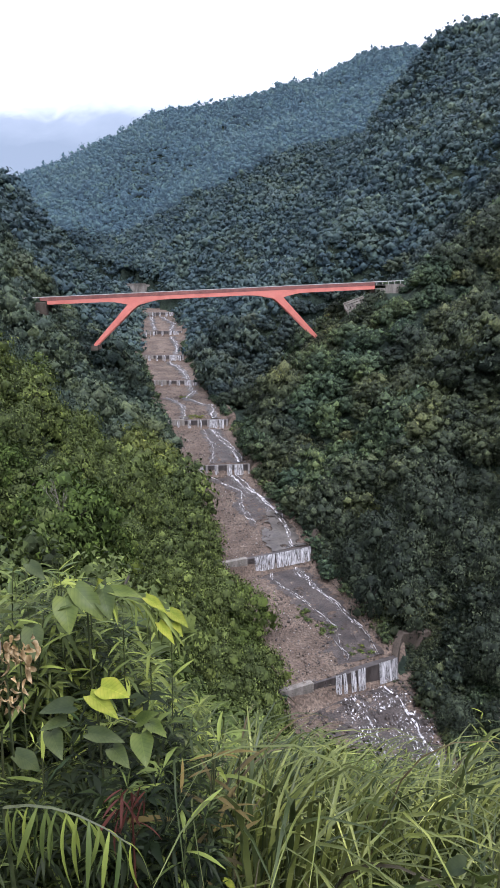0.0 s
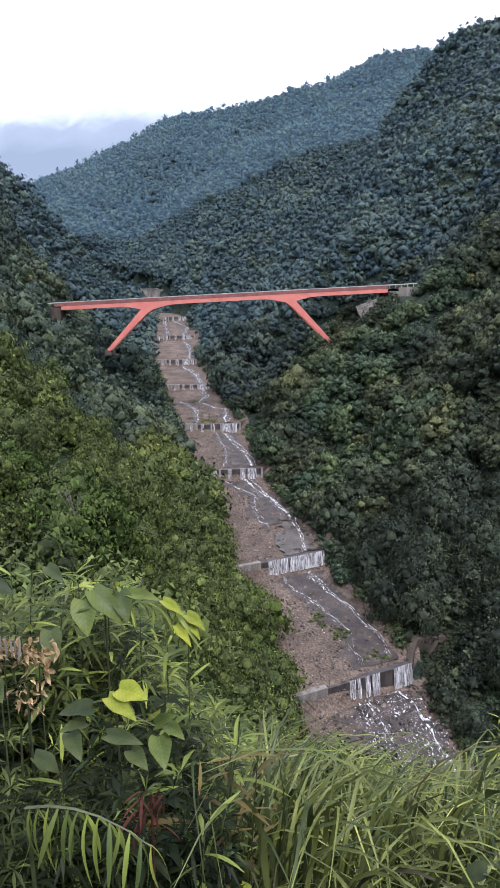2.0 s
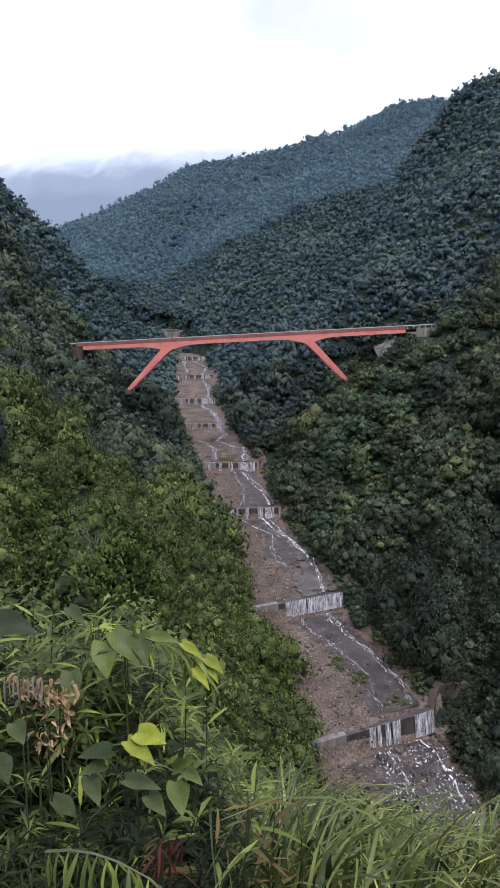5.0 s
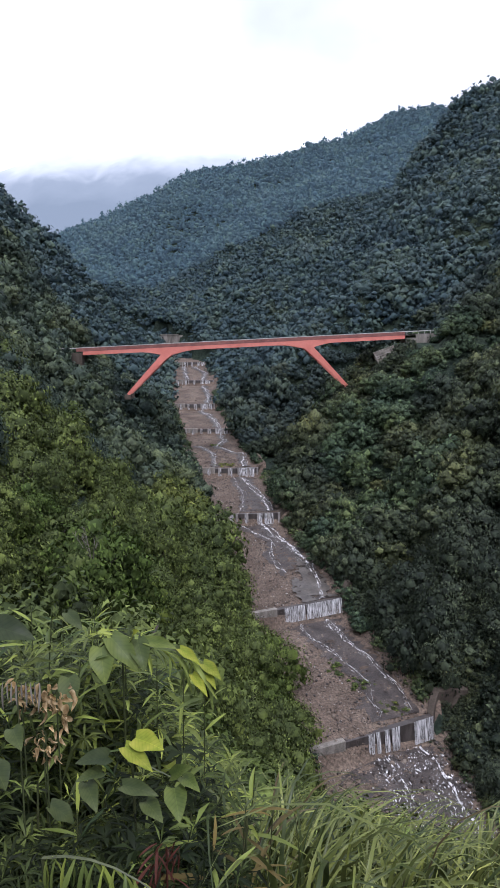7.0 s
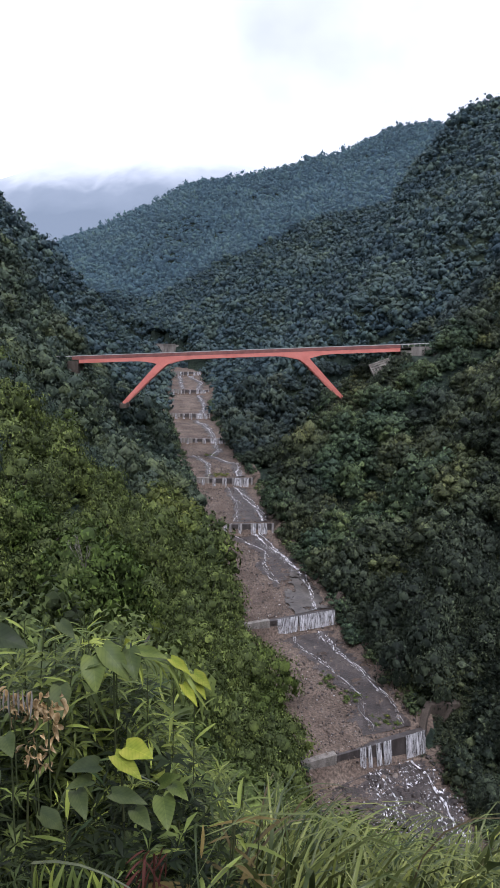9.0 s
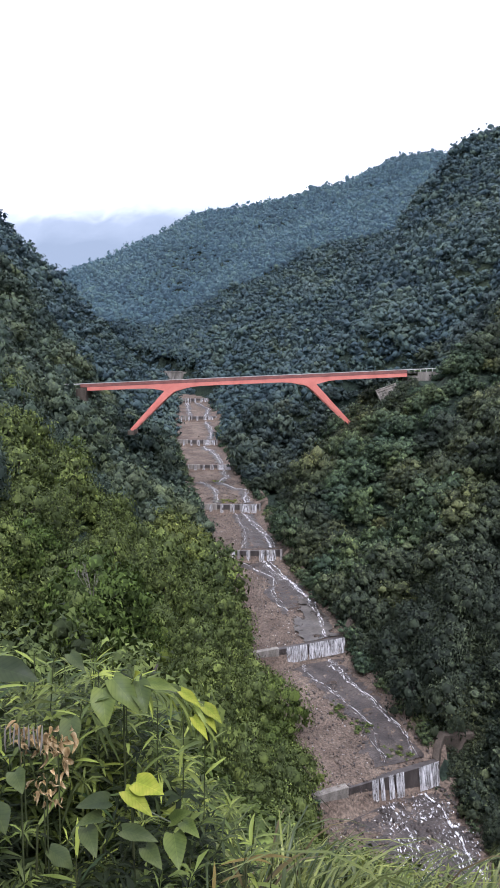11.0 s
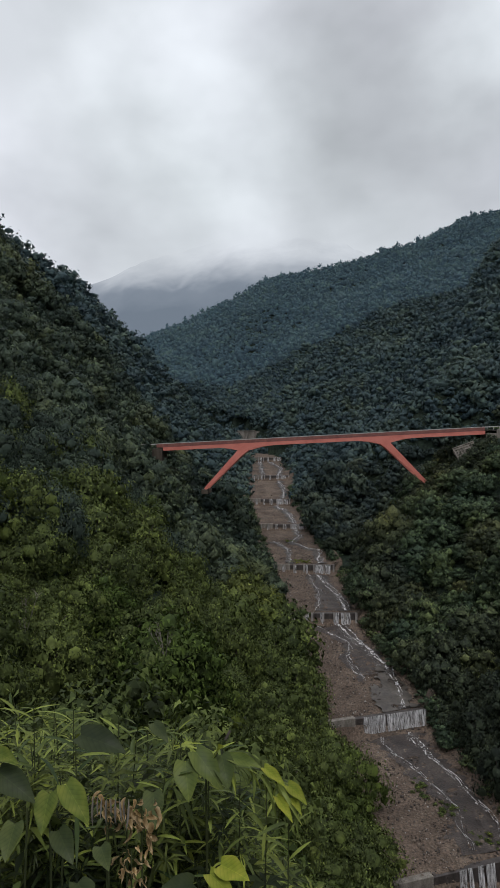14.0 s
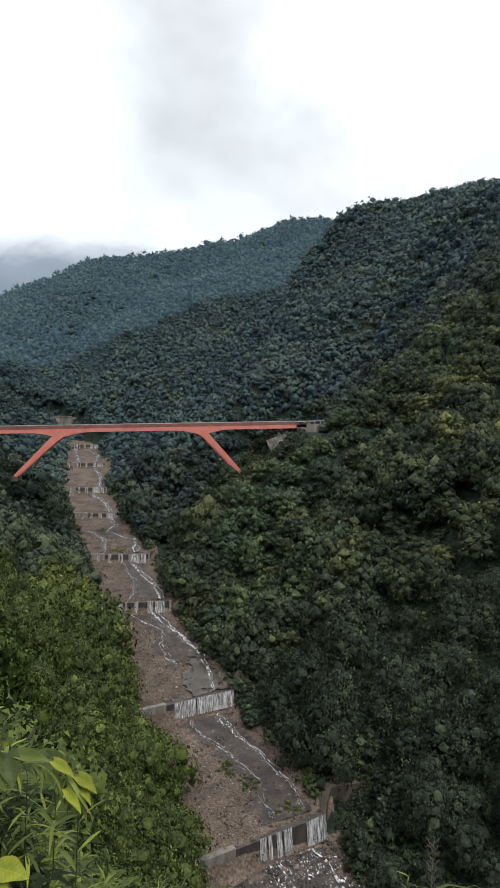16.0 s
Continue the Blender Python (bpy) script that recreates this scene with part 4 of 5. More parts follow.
for i in range(SINGLE):
    bank_side = "left" if x[i] < river_x(y[i]) else "right"
    if bank_side == "left" and rng.uniform() < 0.05:
        bank_side = "lime"
    if bank_side != "right" and z[i] > -9 - 0.5 * max(0, y[i] - 102) + 8 * float(grain(x[i], y[i], 16, 31)) + rng.normal(0, 6):
        bank_side = "high"
    words = {"high": "dark green leafy tree high on the slope", "left": "leafy olive-green tree on the near slope", "right": "dark green leafy tree on the steep bank", "lime": "bright yellow-green leafy tree on the slope"}[bank_side]
    tree = thing("broadleaf_tree", words, "tree", group="trees on the valley sides", at=(x[i], y[i], z[i] - 0.4))
    s = (3.4 + 2.2 * rng.uniform() ** 1.4) * (1 + 0.3 * float(grain(x[i], y[i], 13, 61)))
    tree.scale = (s, s, s * rng.uniform(1.0, 1.45))
    tree.rotation_euler = (0, 0, rng.uniform(0, 6.28))
    part("trunk", TRUNKS[i % 4], None, tree)
    part("crown", FINE_CROWNS[bank_side][int(rng.integers(4))] if i < 120 else NEAR_CROWNS[bank_side][int(rng.integers(5))], None, tree)
BROAD_CROWN = cards_mesh("crown", crown_cards(260, 60, 95, 0.04, 0.23, fine=True), M_ROUND)
for tx, ty, s in ((-24.3, 77.6, 8.2), (-33.5, 80.5, 5.0), (-20.0, 82.0, 5.0)):
    tree = thing("broadleaf_tree", "broad round yellow-green tree on the slope", "tree", group="trees on the valley sides", at=(tx, ty, float(ground_z(tx, ty)) - 0.4))
    tree.scale = (s, s, s * 1.12)
    part("trunk", TRUNKS[1], None, tree)
    part("crown", BROAD_CROWN, None, tree)
x, y, z, r = x[SINGLE:], y[SINGLE:], z[SINGLE:], r[SINGLE:]
mid_x, mid_y = x, y
MID_KINDS = [crown_cards(s, 26, 28, 0.075) for s in range(10)]
THIN_KINDS = [crown_cards(s + 200, 15, 14, 0.12, 0.32) for s in range(8)]
size, tall = 3.5 + 2.9 * rng.uniform(0, 1, len(x)) ** 1.6, rng.uniform(0.85, 1.3, len(x))
size = size * (1 + 0.42 * grain(x, y, 15, 61))
z = z + 2.4 * np.maximum(0, grain(x, y, 15, 61))
size = np.minimum(size, bridge_room(x, y, z) / (1.45 * tall))
mid_size = size
lft = x < river_x(y)
low = lft & (z < -9 - 0.5 * np.maximum(0, y - 102) + 8 * grain(x, y, 16, 31) + rng.normal(0, 6, len(x))) & (y < 175)
high = lft & ~low
woods("valley_woods_left_bank", "dense olive-green broadleaf woods on the valley side", MID_KINDS, x[low], y[low], z[low], size[low], tall[low], M_SCRUB, rng)
for pick, kinds in ((high & (r < 205), MID_KINDS), (high & (r >= 205), THIN_KINDS)):
    woods("upper_woods_left_bank", "dense dark green woods high on the valley side", kinds, x[pick], y[pick], z[pick] - 1.6, size[pick], tall[pick], M_UPPER, rng)
# woods behind the shoulder are set back by haze in their colour
beyond = ~lft & (y > 236)
crest_z = tent(x, y, SHOULDER_CREST, 1.0)
# lit shoulder crest: its brightness is put into a lighter leaf colour
sunny = ~lft & ~beyond & (z - crest_z < 14) & (y > 150) & (grain(x, y, 14, 41) > -0.1)
dark = ~lft & ~beyond & ~sunny
for name, words, pick, mat in (("valley_woods_right_bank", "dense dark green broadleaf woods on the valley side", dark, M_FOREST), ("shoulder_woods", "woods on the hill shoulder, its lit crest painted as lighter olive green", sunny, M_SHOULDER),
                               ("gully_woods", "woods in the gully behind the bridge, blue haze painted into their green", beyond, M_GULLY_HAZE)):
    woods(name, words, THIN_KINDS if name == "gully_woods" else MID_KINDS, x[pick], y[pick], z[pick], size[pick], tall[pick], mat, rng)
# slopes above the bridge and valley head: leaf colour includes painted haze
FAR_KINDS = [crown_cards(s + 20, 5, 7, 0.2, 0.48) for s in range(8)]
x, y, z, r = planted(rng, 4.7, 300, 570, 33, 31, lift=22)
woods("hillside_woods", "dense woods on the slopes above the bridge, haze painted into their green", FAR_KINDS, x, y, z - 1.6, (3.7 + 2.4 * rng.uniform(0, 1, len(x)) ** 2) * (1 + 0.2 * grain(x, y, 22, 62)), rng.uniform(0.8, 1.2, len(x)), M_HILL_HAZE, rng)
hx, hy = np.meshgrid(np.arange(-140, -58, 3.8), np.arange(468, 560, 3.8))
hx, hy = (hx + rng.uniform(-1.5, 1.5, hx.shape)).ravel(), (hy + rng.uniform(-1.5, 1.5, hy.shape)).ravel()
woods("valley_head_woods", "dense woods at the head of the valley", FAR_KINDS, hx, hy, ground_z(hx, hy), rng.uniform(3.0, 4.6, len(hx)), rng.uniform(0.9, 1.3, len(hx)), M_HILL_HAZE, rng)
# ridge trees wear the leaf colour with painted haze
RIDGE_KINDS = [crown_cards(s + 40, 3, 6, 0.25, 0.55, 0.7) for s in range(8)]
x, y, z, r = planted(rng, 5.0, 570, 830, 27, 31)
woods("backdrop_woods", "woods on the far ridge, haze painted as blue colour and faint glow", RIDGE_KINDS, x, y, z, 3.8 + 2.0 * rng.uniform(0, 1, len(x)) ** 2, 0.75 + 0.7 * rng.uniform(0, 1, len(x)) ** 3, M_RIDGE_HAZE, rng)
# scrub that fills the gaps between the trees
fx, fy, fz, fr = planted(rng, 3.0, 30, 190, 35, 31, near=34)
tree_xy = np.array([(o.location.x, o.location.y) for o in scene.objects if o.name.startswith("broadleaf_tree")] + list(zip(mid_x, mid_y)))
gap_ = np.array([np.min((tree_xy[:, 0] - a) ** 2 + (tree_xy[:, 1] - b_) ** 2) for a, b_ in zip(fx, fy)]) > 2.5 ** 2
gap_ &= round_tree_free(fx, fy) & wing_free(fx, fy, fz, 3.5) & clear_of_bridge(fx, fy) & ((fr > 62) | (fx < -0.12 * fy))
fx, fy, fz = fx[gap_], fy[gap_], fz[gap_]
BUSH_KINDS = [crown_cards(s + 80, 7, 20, 0.13, 0.42) for s in range(6)]
side_ = fx < river_x(fy)
for name, pick, mat in (("slope_scrub_left_bank", side_, M_SCRUB), ("slope_scrub_right_bank", ~side_, M_FOREST)):
    woods(name, "leafy green scrub between the trees", BUSH_KINDS, fx[pick], fy[pick], fz[pick] - 0.5, rng.uniform(1.2, 1.9, pick.sum()), rng.uniform(0.8, 1.2, pick.sum()), mat, rng)
tx_, ty_, tz_, tr_ = planted(rng, 3.4, 190, 300, 35, 31, near=34)
bare_ = np.array([np.min(np.hypot(mid_x - a, mid_y - b_) - 0.75 * mid_size) for a, b_ in zip(tx_, ty_)]) > 0.4
bare_ &= clear_of_bridge(tx_, ty_) & (bridge_room(tx_, ty_, tz_) > 3.4)
LOW_KINDS = [crown_cards(s + 120, 5, 12, 0.18, 0.46) for s in range(6)]
for name, pick, mat in (("gap_scrub_left_bank", bare_ & (tx_ < river_x(ty_)), M_UPPER), ("gap_scrub_right_bank", bare_ & (tx_ >= river_x(ty_)) & (ty_ < 236), M_SHOULDER), ("gully_scrub", bare_ & (tx_ >= river_x(ty_)) & (ty_ >= 236), M_GULLY_HAZE)):
    n = int(pick.sum())
    woods(name, "leafy green scrub between the trees", LOW_KINDS, tx_[pick], ty_[pick], tz_[pick] - 0.3, rng.uniform(1.7, 2.5, n), rng.uniform(0.8, 1.2, n), mat, rng)
# low growth that hangs over the banks of the torrent
n = 460
ys_ = rng.uniform(60, 330, n)
sd = np.where(rng.uniform(0, 1, n) < 0.5, -1, 1)
us_ = sd * rng.uniform(10.2, 13.0, n)
px_, py_ = river_x(ys_) + us_ * 0.98, ys_ + us_ * lean(ys_)
px_, py_ = np.r_[px_, rng.uniform(29, 39, 90), rng.uniform(15, 20, 25)], np.r_[py_, rng.uniform(80, 92, 90), rng.uniform(123, 131, 25)]
n += 115
keep_ = wing_free(px_, py_, ground_z(px_, py_), 2.5)
px_, py_, n = px_[keep_], py_[keep_], int(keep_.sum())
woods("bank_scrub", "green scrub hanging over the banks of the torrent", BUSH_KINDS, px_, py_, np.maximum(ground_z(px_, py_), bed(px_, py_) + 0.2), rng.uniform(1.0, 2.0, n), rng.uniform(0.7, 1.1, n), M_SHOULDER, rng)
n = 385
wx = np.r_[rng.uniform(27, 44, 70), rng.uniform(28, 42, 60), rng.uniform(24, 42, 60), rng.uniform(6, 29, 100), rng.uniform(26.5, 36, 30), rng.uniform(30, 42, 25), rng.uniform(31, 44, 25), rng.uniform(16, 20, 15)]
wy = np.r_[rng.uniform(105, 115, 70), rng.uniform(89, 100, 60), rng.uniform(203, 212, 60), rng.uniform(210, 229, 100), rng.uniform(101.9, 102.1, 30) - 5, rng.uniform(211, 214, 25), rng.uniform(103, 107.5, 25), rng.uniform(129, 136, 15)]
wy = np.where((wy < 102) & (wy > 98.0 + (wx - 24.8) * 0.3 - 5), wy - 7, wy)
wx[290:320], wy[290:320] = rng.uniform(26.5, 38, 30), rng.uniform(93.5, 99.0, 30)
keep_ = wing_free(wx, wy, ground_z(wx, wy), 3.6)
wx, wy, n = wx[keep_], wy[keep_], int(keep_.sum())
woods("bank_thicket", "dark green scrub above the dam wing", BUSH_KINDS, wx, wy, ground_z(wx, wy), rng.uniform(1.6, 2.8, n), rng.uniform(0.8, 1.2, n), M_FOREST, rng)
n = 150
fx_, fy_ = rng.uniform(20, 37, n), rng.uniform(74, 99, n)
foot_ = (np.abs((fx_ - river_x(fy_)) * 0.977) > 12.2) & wing_free(fx_, fy_, ground_z(fx_, fy_), 1.6)
fx_, fy_, n = fx_[foot_], fy_[foot_], int(foot_.sum())
bx_, by_ = np.r_[rng.uniform(24.5, 38, 150), rng.uniform(26.8, 32.5, 60)], np.r_[rng.uniform(86, 108, 150), rng.uniform(98.4, 100.9, 60)]
woods("wing_ivy", "low leafy growth round the dam wing", BUSH_KINDS, bx_, by_, ground_z(bx_, by_) - 0.1, rng.uniform(0.7, 1.0, 210), rng.uniform(0.6, 0.9, 210), M_FOREST, rng)
woods("wing_foot_scrub", "low dark green scrub at the foot of the dam wing", BUSH_KINDS, fx_, fy_, ground_z(fx_, fy_) - 0.2, rng.uniform(1.0, 1.5, n), rng.uniform(0.7, 1.0, n), M_FOREST, rng)
n = 130
sx_, sy_ = np.r_[rng.uniform(-41, -22, 90), rng.uniform(-52, -42, 40)], np.r_[rng.uniform(60, 84, 90), rng.uniform(72, 92, 40)]
keep_ = round_tree_free(sx_, sy_)
sx_, sy_, n = sx_[keep_], sy_[keep_], int(keep_.sum())
woods("slope_thicket", "olive-green thicket on the near slope", BUSH_KINDS, sx_, sy_, ground_z(sx_, sy_), rng.uniform(1.6, 2.6, n), rng.uniform(0.8, 1.2, n), M_SCRUB, rng)
n = 90
patch = [(3.5, 104), (5.6, 97), (1.0, 110), (-1.5, 213), (1.0, 214), (-6.5, 174), (0.5, 240)]
cs = [patch[k] for k in rng.integers(0, len(patch), n)]
pts = np.array([bed_point(a + rng.normal(0, 0.9), b_ + rng.normal(0, 1.3)) for a, b_ in cs])
woods("gravel_weeds", "patches of low green weeds on the gravel", BUSH_KINDS, pts[:, 0], pts[:, 1], pts[:, 2], rng.uniform(0.3, 0.7, n), np.full(n, 0.5), M_SCRUB, rng)

# bare dead branches among the leaves
for dx, dy, dz, sc in ((-34.4, 63.0, -17.0, 1.0), (-22.6, 74.0, -22.4, 0.9), (-43.0, 58.5, -14.2, 0.8)):
    dead = thing("dead_tree", "bleached bare branches of a dead tree", "dead tree", at=(dx, dy, dz - 3.0))
    rd = random.Random(int(dx))
    for k in range(7):
        bm = bmesh.new()
        a, lean_ = rd.uniform(0, 6.28), rd.uniform(0.2, 0.9)
        tip = Vector((math.cos(a) * lean_ * 3.4, math.sin(a) * lean_ * 2.0, 3.6 + rd.uniform(0, 1.6))) * sc
        stalk(bm, (0, 0, 0), tip, 0.06, 0.015, 0.25, 6)
        for q in range(4):
            f_ = rd.uniform(0.45, 0.95)
            stalk(bm, tip * f_, tip * f_ + Vector((rd.uniform(-1, 1), rd.uniform(-1, 1), rd.uniform(0.1, 1.0))) * sc, 0.035, 0.012, 0.1, 3)
        part("branch", bm, M_PALEWOOD, dead)

# far mountain, its mist painted on as a glow
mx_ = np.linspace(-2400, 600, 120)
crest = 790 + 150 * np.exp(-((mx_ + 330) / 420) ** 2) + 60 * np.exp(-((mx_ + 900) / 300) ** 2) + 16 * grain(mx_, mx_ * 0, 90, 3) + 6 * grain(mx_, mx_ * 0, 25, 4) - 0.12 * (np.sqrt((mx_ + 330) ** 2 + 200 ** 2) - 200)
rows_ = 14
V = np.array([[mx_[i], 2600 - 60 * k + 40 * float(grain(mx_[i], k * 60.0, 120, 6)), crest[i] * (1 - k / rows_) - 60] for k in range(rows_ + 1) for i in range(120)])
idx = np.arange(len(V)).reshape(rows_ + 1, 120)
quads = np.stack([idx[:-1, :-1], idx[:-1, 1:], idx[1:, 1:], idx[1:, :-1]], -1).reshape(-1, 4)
far = new("backdrop_mountain", mesh_arrays("backdrop_mountain", V, quads, M_MIST_GLOW, True))
tagged(far, "self-lit mountain behind the ridge, mist and low cloud painted in", "mountain", kind="structure")

# ---- slope below the viewer ----
rng = np.random.default_rng(77)


def brow_angle(a):
    """How far below the level (degrees) the growth on the slope tops out, by heading."""
    return np.interp(a, [-36, -20, -16, -13, -10, -7, -4, 0, 6.5, 10, 13.5, 17, 20, 30], [18.0, 20.4, 21.5, 24.6, 28.6, 31.6, 33.8, 34.6, 34.8, 36.0, 36.6, 36.0, 34.9, 33.5])


SHRUB_CROWNS = [cards_mesh("leaves", crown_cards(s + 100, 14, 66, 0.064, 0.36, fine=True), m) for s, m in ((0, M_BUSH), (1, M_LIME), (2, M_SCRUB), (3, M_BUSH), (4, M_BUSH))]
x, y, z, r = planted(rng, 1.45, 4.6, 18, 34, 24, 5, 4, 99)
x2, y2, z2, r2 = planted(rng, 2.4, 18, 44, 34, 14, 12.5, 4, 99)
x, y, z = np.r_[x, x2], np.r_[y, y2], np.r_[z, z2]
big = np.r_[np.full(len(r), 0.75), np.full(len(r2), 1.35)]
for i in range(len(x)):
    k = int(rng.integers(5))
    sh = thing("shrub", "leafy green shrub on the steep slope", "shrub", group="shrubs below the lookout", at=(x[i], y[i], z[i] - 0.1))
    s = big[i] * rng.uniform(0.75, 1.2)
    away = math.hypot(x[i], y[i])
    room = -away * math.tan(radians(float(brow_angle(math.degrees(math.atan2(x[i], y[i])))) + rng.uniform(0.3, 3.0))) - z[i]
    flat_ = min(rng.uniform(0.6, 0.95), room / (1.7 * s))
    sh.scale = (s, s, s * max(0.25, flat_))
    sh.rotation_euler = (0, 0, rng.uniform(0, 6.28))
    part("trunk", TRUNKS[k % 4], None, sh)
    part("crown", SHRUB_CROWNS[k], None, sh)


def leaf_mesh(name, outline, length, width, fold, droop, mat, rows=6, wave=0.0):
    """A leaf along +x from its stalk: outline(t) is the half width; folded on its midrib and drooping at the tip."""
    vs, fs = [], []
    for k in range(rows + 1):
        t_ = k / rows
        h = width * 0.5 * outline(t_)
        zc = -droop * length * t_ ** 2
        lap = 0.07 * length * max(0.0, 1 - 4 * t_) if wave else 0.0  # the lobes reach back past the stalk
        vs += [(length * t_ - lap, -h, zc + h * (fold + wave * math.sin(9 * t_ + 1))), (length * t_, 0, zc), (length * t_ - lap, h, zc + h * (fold + wave * math.sin(8 * t_ + 3)))]
        if k:
            a = 3 * (k - 1)
            fs += [(a, a + 1, a + 4, a + 3), (a + 1, a + 2, a + 5, a + 4)]
    return mesh_arrays(name, vs, fs, mat, True)


def lance(t_):
    return max(0.02, math.sin(math.pi * min(1, t_ * 0.93 + 0.05)) ** 0.8)


def heart(t_):
    return max(0.02, (math.sin(math.pi * (t_ * 0.86 + 0.14)) ** 0.75) * (1.15 - 0.45 * t_)) if t_ < 0.999 else 0.02


def blade(t_):
    return max(0.03, (1 - t_ ** 2.2)) * (0.75 + 0.25 * min(1, t_ * 6))


LANCE = {m.name: [leaf_mesh("leaf", lance, ln, w, 0.35, dr, m) for ln, w, dr in ((0.13, 0.0145, 0.35), (0.16, 0.0165, 0.6), (0.10, 0.013, 0.2))] for m in (M_LANCE, M_LANCE_PALE, M_RUSSET)}
HEART = {m.name: [leaf_mesh("leaf", heart, ln, w, fo, dr, m, 10, 0.1) for ln, w, fo, dr in ((0.12, 0.105, 0.25, 0.3), (0.14, 0.12, 0.12, 0.2), (0.09, 0.08, 0.35, 0.4))] for m in (M_BROAD, M_YELLOW, M_BROAD_DULL, M_YELLOWISH)}


MAROON_LEAF = leaf_mesh("leaf", lance, 0.06, 0.007, 0.5, 0.3, M_MAROON)
DRYLEAF = [leaf_mesh("leaf", lance, 0.09, 0.035, 0.8, 0.6, M_DRY), leaf_mesh("leaf", heart, 0.08, 0.05, 0.9, 0.8, M_DRY)]


def put_leaf(mesh, parent, at, heading, pitch, roll=0.0, scale=1.0, name="leaf", label=""):
    ob = part(name, mesh, None, parent, label)
    ob.matrix_basis = Matrix.Translation(at) @ Euler((radians(roll), radians(pitch), radians(heading)), "XYZ").to_matrix().to_4x4() @ Matrix.Scale(scale, 4)
    return ob


def lance_weed(px, py, tall, leaves, mats, tilt):
    """An upright weed: one stem, narrow leaves spiralling up it, longest in the middle."""
    base = float(ground_z(px, py))
    w = thing("narrow_leaved_weed", "upright weed with narrow pointed green leaves", "plant", group="weeds at the lookout", at=(px, py, base - 0.03))
    tip = Vector((tilt[0] * tall, tilt[1] * tall, tall))
    part("stem", stalk(bmesh.new(), (0, 0, 0), tip, 0.0035, 0.0015, 0.0), M_STEM, w)
    for k in range(leaves):
        t_ = 0.12 + 0.88 * ((k + 0.5) / leaves) ** 0.75
        up = 1 - t_
        mesh = LANCE[mats[int(rng.integers(len(mats)))].name][int(rng.integers(3))]
        put_leaf(mesh, w, tip * t_, k * 137.5 + rng.uniform(-25, 25), 20 - 62 * t_ ** 3 + rng.uniform(-14, 18), rng.uniform(-25, 25), rng.uniform(0.75, 1.25) * (0.65 + 0.5 * min(1, up * 3)))
    return w


def polar(a, r):
    return r * math.sin(radians(a)), r * math.cos(radians(a))


for i in range(46):
    a, r_ = rng.uniform(-36, -6.5), rng.uniform(1.75, 3.7)
    px, py = polar(a, r_)
    low_ = max(float(brow_angle(a)) + rng.uniform(0.0, 9.0), np.interp(r_, [1.75, 1.95, 2.05], [33, 29, 18]) + rng.uniform(0, 4))
    top = -r_ * math.tan(radians(low_))
    tall = min(1.7, top - float(ground_z(px, py)))
    if tall > 0.25:
        lance_weed(px, py, tall, int(18 + 20 * tall), [M_LANCE, M_LANCE, M_LANCE_PALE], (rng.uniform(-0.15, 0.2), rng.uniform(-0.15, 0.1)))
for i in range(30):
    a, r_ = (rng.uniform(-36, -11.5), rng.uniform(2.1, 2.6)) if i < 16 else (rng.uniform(-33, -17), rng.uniform(1.9, 2.5))
    px, py = polar(a, r_)
    tall = -r_ * math.tan(radians(float(brow_angle(a)) + rng.uniform(-0.5, 2.0))) - float(ground_z(px, py))
    lance_weed(px, py, tall, 40, [M_LANCE, M_LANCE, M_LANCE, M_LANCE_PALE], (rng.uniform(-0.08, 0.1), rng.uniform(-0.08, 0.05)))
for i in range(22):
    a, r_ = rng.uniform(-22, 24), rng.uniform(1.35, 2.5)
    px, py = polar(a, r_)
    lance_weed(px, py, rng.uniform(0.3, 0.6), 15, [M_LANCE, M_LANCE_PALE], (rng.uniform(-0.2, 0.2), rng.uniform(-0.2, 0.1)))

# thicket between the weeds: shoots with whorls of narrow drooping leaves
LEAF_T = np.array([0.0, 0.42, 0.42, 0.42, 1.0])
LEAF_S = np.array([0.0, -0.5, 0.0, 0.5, 0.0])
LEAF_F = np.array([(0, 2, 1), (0, 3, 2), (1, 2, 4), (2, 3, 4)])
growth = {True: [[], [], 0, []], False: [[], [], 0, []]}
